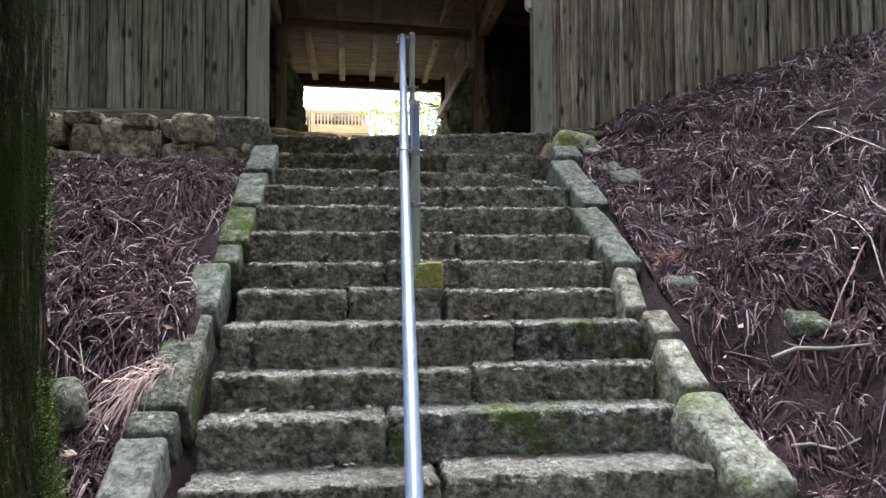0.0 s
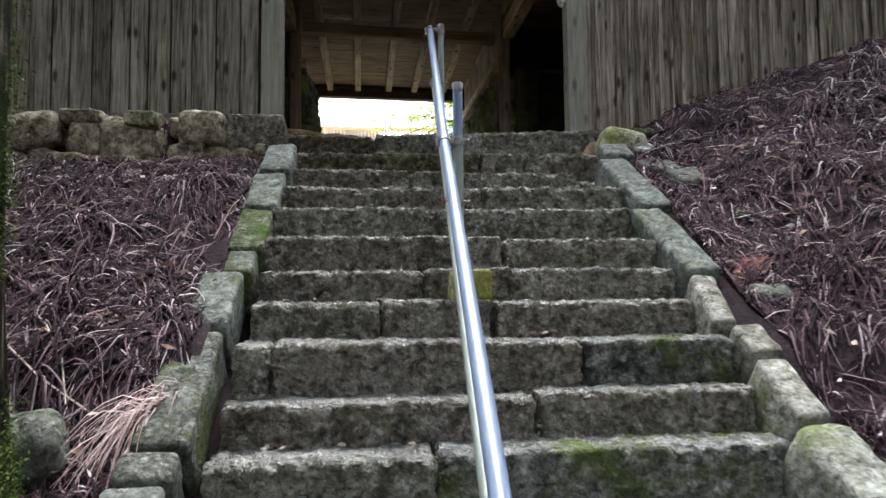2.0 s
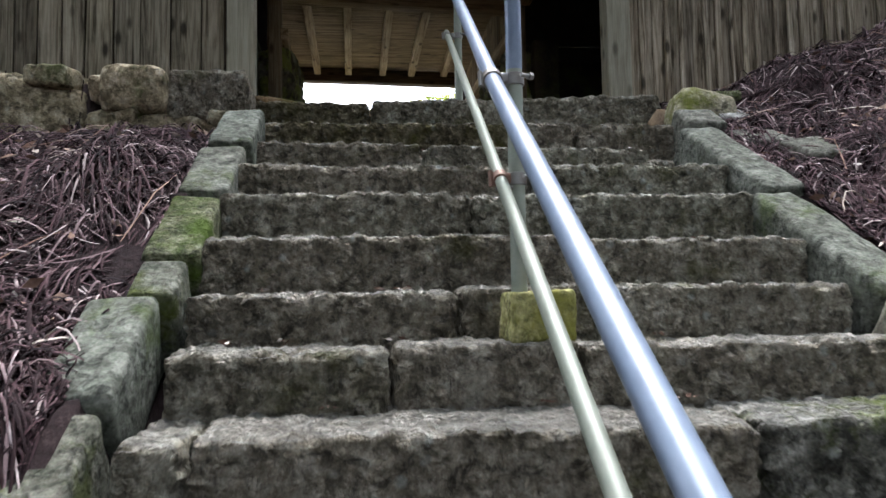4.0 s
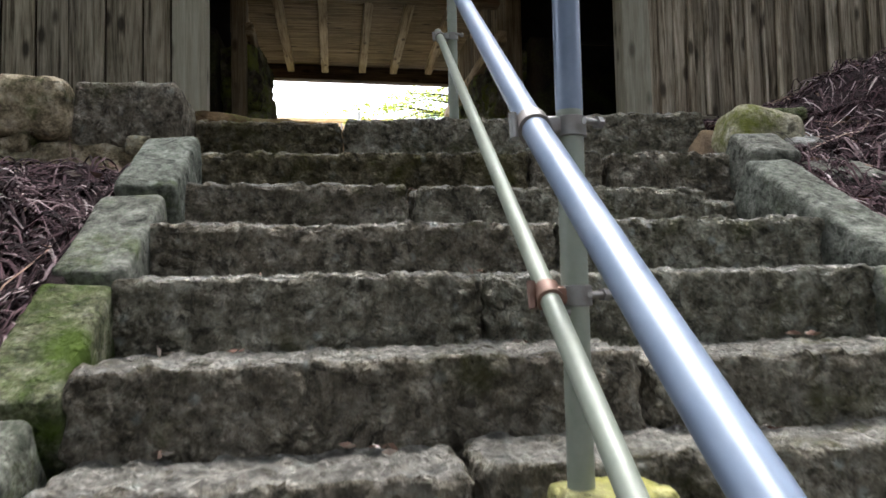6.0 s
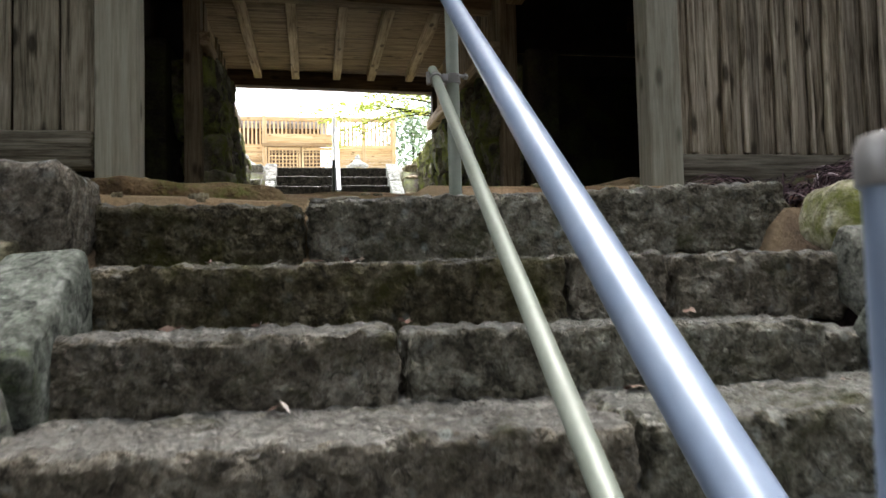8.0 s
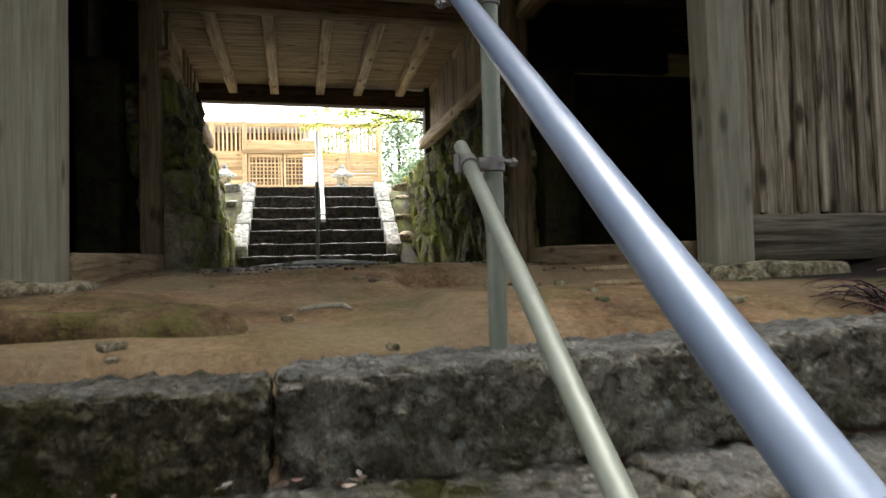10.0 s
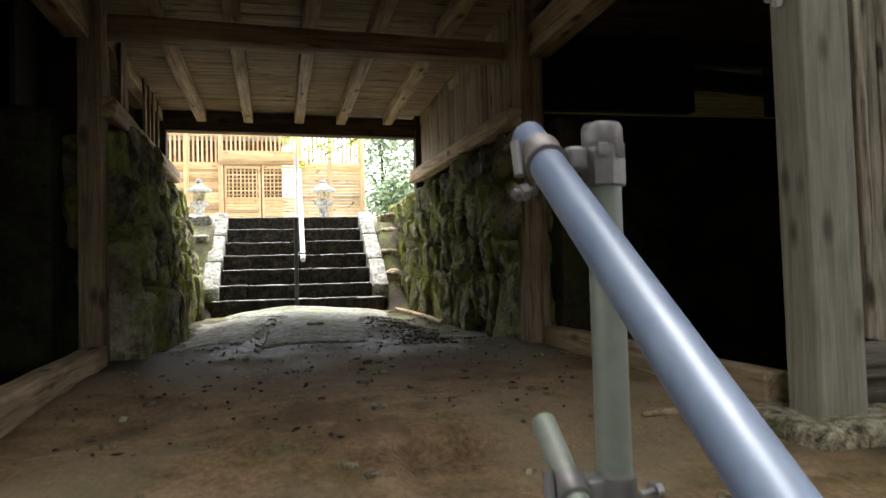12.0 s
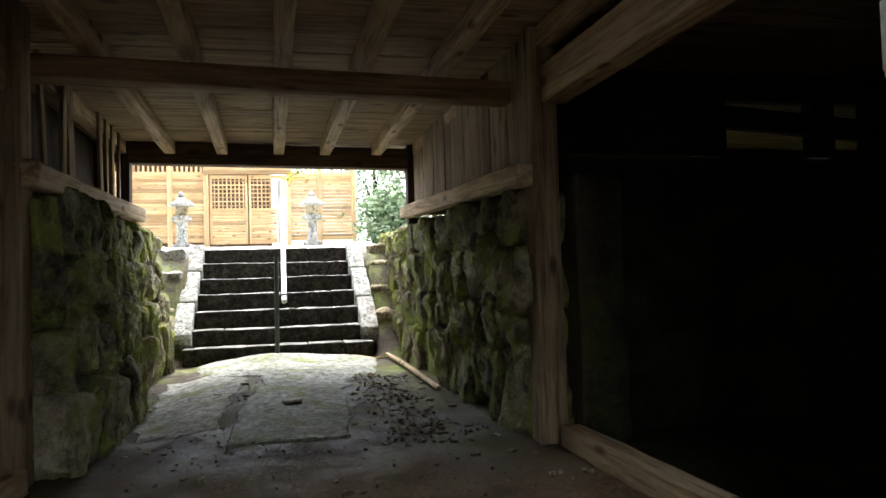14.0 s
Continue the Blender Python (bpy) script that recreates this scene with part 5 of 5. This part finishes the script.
def build_litter():
    g = random.Random(31)
    st, di, le, wi, li = [], [], [], [], []
    for x, y in litter_spots(7600, 5):
        a = g.uniform(0, 6.283) if g.random() < 0.5 else g.gauss(-1.9 if x > 0 else -1.2, 0.7)
        size = g.uniform(0.10, 0.30)
        up = g.uniform(0.004, 0.03) + 0.09 * max(0.0, 0.15 + noise.noise((x * 3.1, y * 3.1, 4.0)))
        for k in range(g.randint(7, 14)):
            b = a + g.gauss(0, 0.20)
            along = g.uniform(0, 0.55) * size
            st.append((x + along * math.cos(a) + g.gauss(0, 0.012), y + along * math.sin(a) + g.gauss(0, 0.012), 0))
            di.append((math.cos(b), math.sin(b)))
            le.append(size * g.uniform(0.45, 1.0))
            wi.append(g.uniform(0.0024, 0.0062))
            li.append(up * g.uniform(0.3, 1.3))
    ob = part("cedar_litter", strands("cedar_litter", st, di, le, wi, 0.20, 4, li), LITTER)
    tagged(ob, "thick litter of dead reddish-brown cedar sprays", "forest litter", kind="stuff")
    st, di, le, wi, li = [], [], [], [], []
    for x, y in litter_spots(170, 9):
        a = g.uniform(0, 6.283)
        st.append((x, y, 0)), di.append((math.cos(a), math.sin(a)))
        le.append(g.uniform(0.2, 0.75)), wi.append(g.uniform(0.002, 0.006)), li.append(g.uniform(0.02, 0.07))
    ob = part("fallen_twigs", strands("fallen_twigs", st, di, le, wi, 0.10, 8, li), LEAFLIT)
    tagged(ob, "thin pale fallen twigs on the forest floor", "twigs", kind="stuff")
    centres = [(x, y, ground_height(x, y) + 0.02 + g.uniform(0, 0.03)) for x, y in litter_spots(2300, 14)]
    ob = part("fallen_leaves", leaf_cloud("fallen_leaves", centres, (0.02, 0.02, 0.01), 1, 0.026, 6, 0.25, 1.2), LEAFLIT)
    tagged(ob, "scattered pale dry fallen leaves", "leaves", kind="stuff")


build_litter()


# ---- greenery beyond the passage ----
def build_far_green():
    g = random.Random(44)
    # maple bough that hangs before the fence
    t = thing("maple_tree", (4.9, 26.5, TERRACE + 0.5), "young maple with bright yellow-green leaves before the shrine fence", "tree")
    x0, y0, z0 = 4.9, 26.5, ground_height(4.9, 26.5)
    part("trunk", tube("trunk", [(x0, y0, z0 - 0.05), (x0 - 0.1, y0, z0 + 1.2), (x0 - 0.3, y0, z0 + 2.4), (x0 - 0.5, y0, z0 + 3.9)], [0.10, 0.08, 0.06, 0.03], 12), BARK, t)
    centres = []
    for k, (ex, ez) in enumerate(((-0.3, 7.75), (0.35, 7.55), (0.9, 7.2), (0.75, 6.75), (1.3, 7.9), (1.9, 8.2), (2.6, 8.5), (0.2, 8.0), (2.2, 7.7))):
        a, b = Vector((x0 - 0.35, y0, z0 + 2.7 + 0.12 * k)), Vector((ex, y0 - 0.3 + 0.1 * k, ez))
        mid = a.lerp(b, 0.5) + Vector((0, 0, 0.35))
        part("limb", tube("limb", [a, mid, b], [0.03, 0.018, 0.006], 8), BARK, t)
        for s in (0.3, 0.5, 0.65, 0.8, 0.9, 1.0):
            c = a.lerp(mid, min(1, s * 2)) if s < 0.5 else mid.lerp(b, s * 2 - 1)
            centres.append(c + Vector((g.gauss(0, 0.1), g.gauss(0, 0.1), g.gauss(0, 0.06))))
    part("crown", leaf_cloud("crown", centres, (0.30, 0.3, 0.14), 46, 0.055, 3, 0.4, 1.0, 0.2), MAPLE, t)
    # shrubs and trees past the fence's end
    for k, (x, y, r, h) in enumerate(((5.2, 31.0, 1.5, 4.6), (7.4, 33.0, 2.0, 5.5), (4.4, 36.0, 1.6, 5.2), (9.5, 31.0, 2.2, 6.0), (3.9, 28.2, 0.6, 1.4))):
        z = ground_height(x, y)
        t = thing("broadleaf_tree", (x, y, z), "leafy grey-green tree beside the shrine yard", "tree", "trees by the yard")
        part("trunk", tube("trunk", [(x, y, z - 0.05), (x + 0.1, y, z + h * 0.5), (x, y, z + h * 0.85)], [0.12, 0.08, 0.03], 10), BARK, t)
        cs = []
        for j in range(46):
            a, e = g.uniform(0, 6.283), g.uniform(0.15, 1.0)
            rr = r * g.uniform(0.35, 1.0) * math.sin(math.pi * min(0.95, 0.2 + 0.75 * e))
            cs.append((x + rr * math.cos(a), y + rr * math.sin(a), z + h * e))
        for j in range(0, 46, 6):
            part("limb", tube("limb", [(x, y, z + h * 0.35), cs[j]], [0.04, 0.01], 6), BARK, t)
        part("crown", leaf_cloud("crown", cs, (0.7, 0.7, 0.5), 60, 0.09, 70 + k, 0.5, 1.2), FARLEAF, t)
    # small roofed shed past the fence
    s = thing("shed", (5.6, 28.6, 4.9), "small timber shed with a shallow roof", "shed")
    z = ground_height(5.6, 28.6)
    for x, y in ((4.9, 28.0), (6.4, 28.0), (4.9, 29.4), (6.4, 29.4)):
        part("post", block("post", 0.1, 0.1, 1.75, 0.01, 0, 1, 1), CEDAR_Z, s, "", at(x, y, z + 0.87))
    part("roof", block("roof", 2.2, 2.0, 0.09, 0.02, 0, 1, 1), CEDAR_X, s, "", at(5.65, 28.7, z + 1.86) @ ry(-9))


build_far_green()


def build_trunk_moss():
    """Cushions of moss on the old cedar's bark and at its foot."""
    g = np.random.default_rng(5)
    z0 = ground_height(-1.39, 2.55) - 0.05
    cs = []
    while len(cs) < 420:
        a, z = g.uniform(-2.6, 0.9), g.uniform(0.0, 2.6) ** 1.0
        if noise.noise((a * 1.6, z * 1.3, 3.0)) < 0.02 + 0.12 * z - 0.25 * (z < 0.8):
            continue
        r = 0.36 * (1 - 0.8 * z / 19) * (1 + 0.55 * math.exp(-z / 0.28)) * 0.97
        cs.append((-1.39 + r * math.cos(a), 2.55 + r * math.sin(a), z0 + z))
    part("moss", leaf_cloud("moss", cs, (0.05, 0.05, 0.07), 110, 0.0045, 2, 0.8, 1.2), MOSSTUFT, old_cedar, "tufts of green moss")


MOSSTUFT = island_mat("green moss tufts", ((0.0, (0.02, 0.032, 0.006)), (0.6, (0.06, 0.09, 0.014)), (1.0, (0.12, 0.16, 0.03))), 0.9)
build_trunk_moss()


def build_details():
    g = random.Random(19)
    for k, (x, y, sx, sy, sz, mat, label) in enumerate((
            (1.98, 5.57, 0.26, 0.24, 0.07, KERB, "flat loose grey stone beside the kerb"), (2.06, 5.22, 0.26, 0.24, 0.07, KERB, "flat loose grey stone beside the kerb"),
            (1.98, 5.86, 0.18, 0.15, 0.06, PALESTONE, "pale loose stone beside the kerb"), (1.90, 4.04, 0.20, 0.13, 0.09, KERB_MOSS, "small mossy stone in the litter"),
            (2.34, 3.54, 0.20, 0.18, 0.09, KERB_MOSS, "mossy stone half buried in the litter"), (-1.24, 3.30, 0.22, 0.22, 0.26, KERB_MOSS, "mossy stump beside the cedar"),
            (2.15, 4.72, 0.10, 0.08, 0.05, MOSS, "small mossy stone in the litter"), (2.05, 6.1, 0.22, 0.2, 0.06, MOSS, "cushion of green moss beside the rock"))):
        z = ground_height(x, y) + (0.05 if "litter" in label else 0.25) * sz
        ob = part("moss_cushion" if sz < 0.07 and mat in (MOSS, KERB_MOSS) else "rock", boulder("rock", sx, sy, sz, 500 + k, 0.12), mat, None, "", at(x, y, z) @ rx(28 if y < 6 else 0) @ rz(g.uniform(-30, 30)))
        tagged(ob, label, "moss" if sz < 0.07 and mat in (MOSS, KERB_MOSS) else "rock")
    # a long bare branch, two twigs
    for pts, r in ((((2.10, 3.46), (2.2, 3.41), (2.34, 3.33), (2.48, 3.24)), 0.010), (((1.90, 3.0), (1.98, 2.98), (2.08, 2.95), (2.18, 2.93)), 0.007), (((-1.52, 3.95), (-1.42, 3.80), (-1.30, 3.66), (-1.22, 3.5)), 0.006)):
        pp = [(x, y, ground_height(x, y) + 0.03 + 0.02 * (i % 2)) for i, (x, y) in enumerate(pts)]
        ob = part("branch", tube("branch", pp, [r, r * 0.95, r * 0.8, r * 0.5], 8), POST)
        tagged(ob, "bare fallen grey branch on the litter", "branch", "fallen branches")
    # dry leaves and bits on the treads
    spots = []
    for row in range(1, 13):
        y, z, cuts = STEPS[row]
        for k in range(5):
            spots.append((g.uniform(cuts[0] + 0.1, cuts[-1] - 0.1), STEPS[row - 1][0] - g.uniform(0.02, 0.10), z + 0.014))
    ob = part("tread_leaves", leaf_cloud("tread_leaves", spots, (0.03, 0.02, 0.004), 3, 0.014, 9, 0.15, 1.3), LEAFLIT)
    tagged(ob, "small dry leaves in the corners of the steps", "leaves", kind="stuff")

    def spray(name, x, y, a, n, size, mat, label, lift):
        st, di, le, wi, li = [], [], [], [], []
        for k in range(n):
            b = a + g.gauss(0, 0.22)
            s = g.uniform(0, 0.5) * size
            st.append((x + s * math.cos(a) + g.gauss(0, 0.02), y + s * math.sin(a) + g.gauss(0, 0.02), 0))
            di.append((math.cos(b), math.sin(b))), le.append(size * g.uniform(0.4, 0.8)), wi.append(g.uniform(0.002, 0.004)), li.append(lift * g.uniform(0.5, 1.2))
        tagged(part(name, strands(name, st, di, le, wi, 0.12, 3, li), mat), label, "cedar spray", kind="stuff")
    spray("cedar_spray", 2.05, 4.30, 3.4, 60, 0.30, REDSPRAY, "dead rust-red cedar spray on the soil", 0.03)
    spray("cedar_spray", -0.80, 3.52, -2.2, 90, 0.42, PALESPRAY, "dead pale pinkish cedar spray across the kerb", 0.13)


REDSPRAY = island_mat("rust-red dead spray", ((0.0, (0.12, 0.045, 0.03)), (1.0, (0.30, 0.13, 0.09))), 0.8)
PALESPRAY = island_mat("pale dead spray", ((0.0, (0.22, 0.14, 0.12)), (1.0, (0.55, 0.42, 0.36))), 0.8)
build_details()
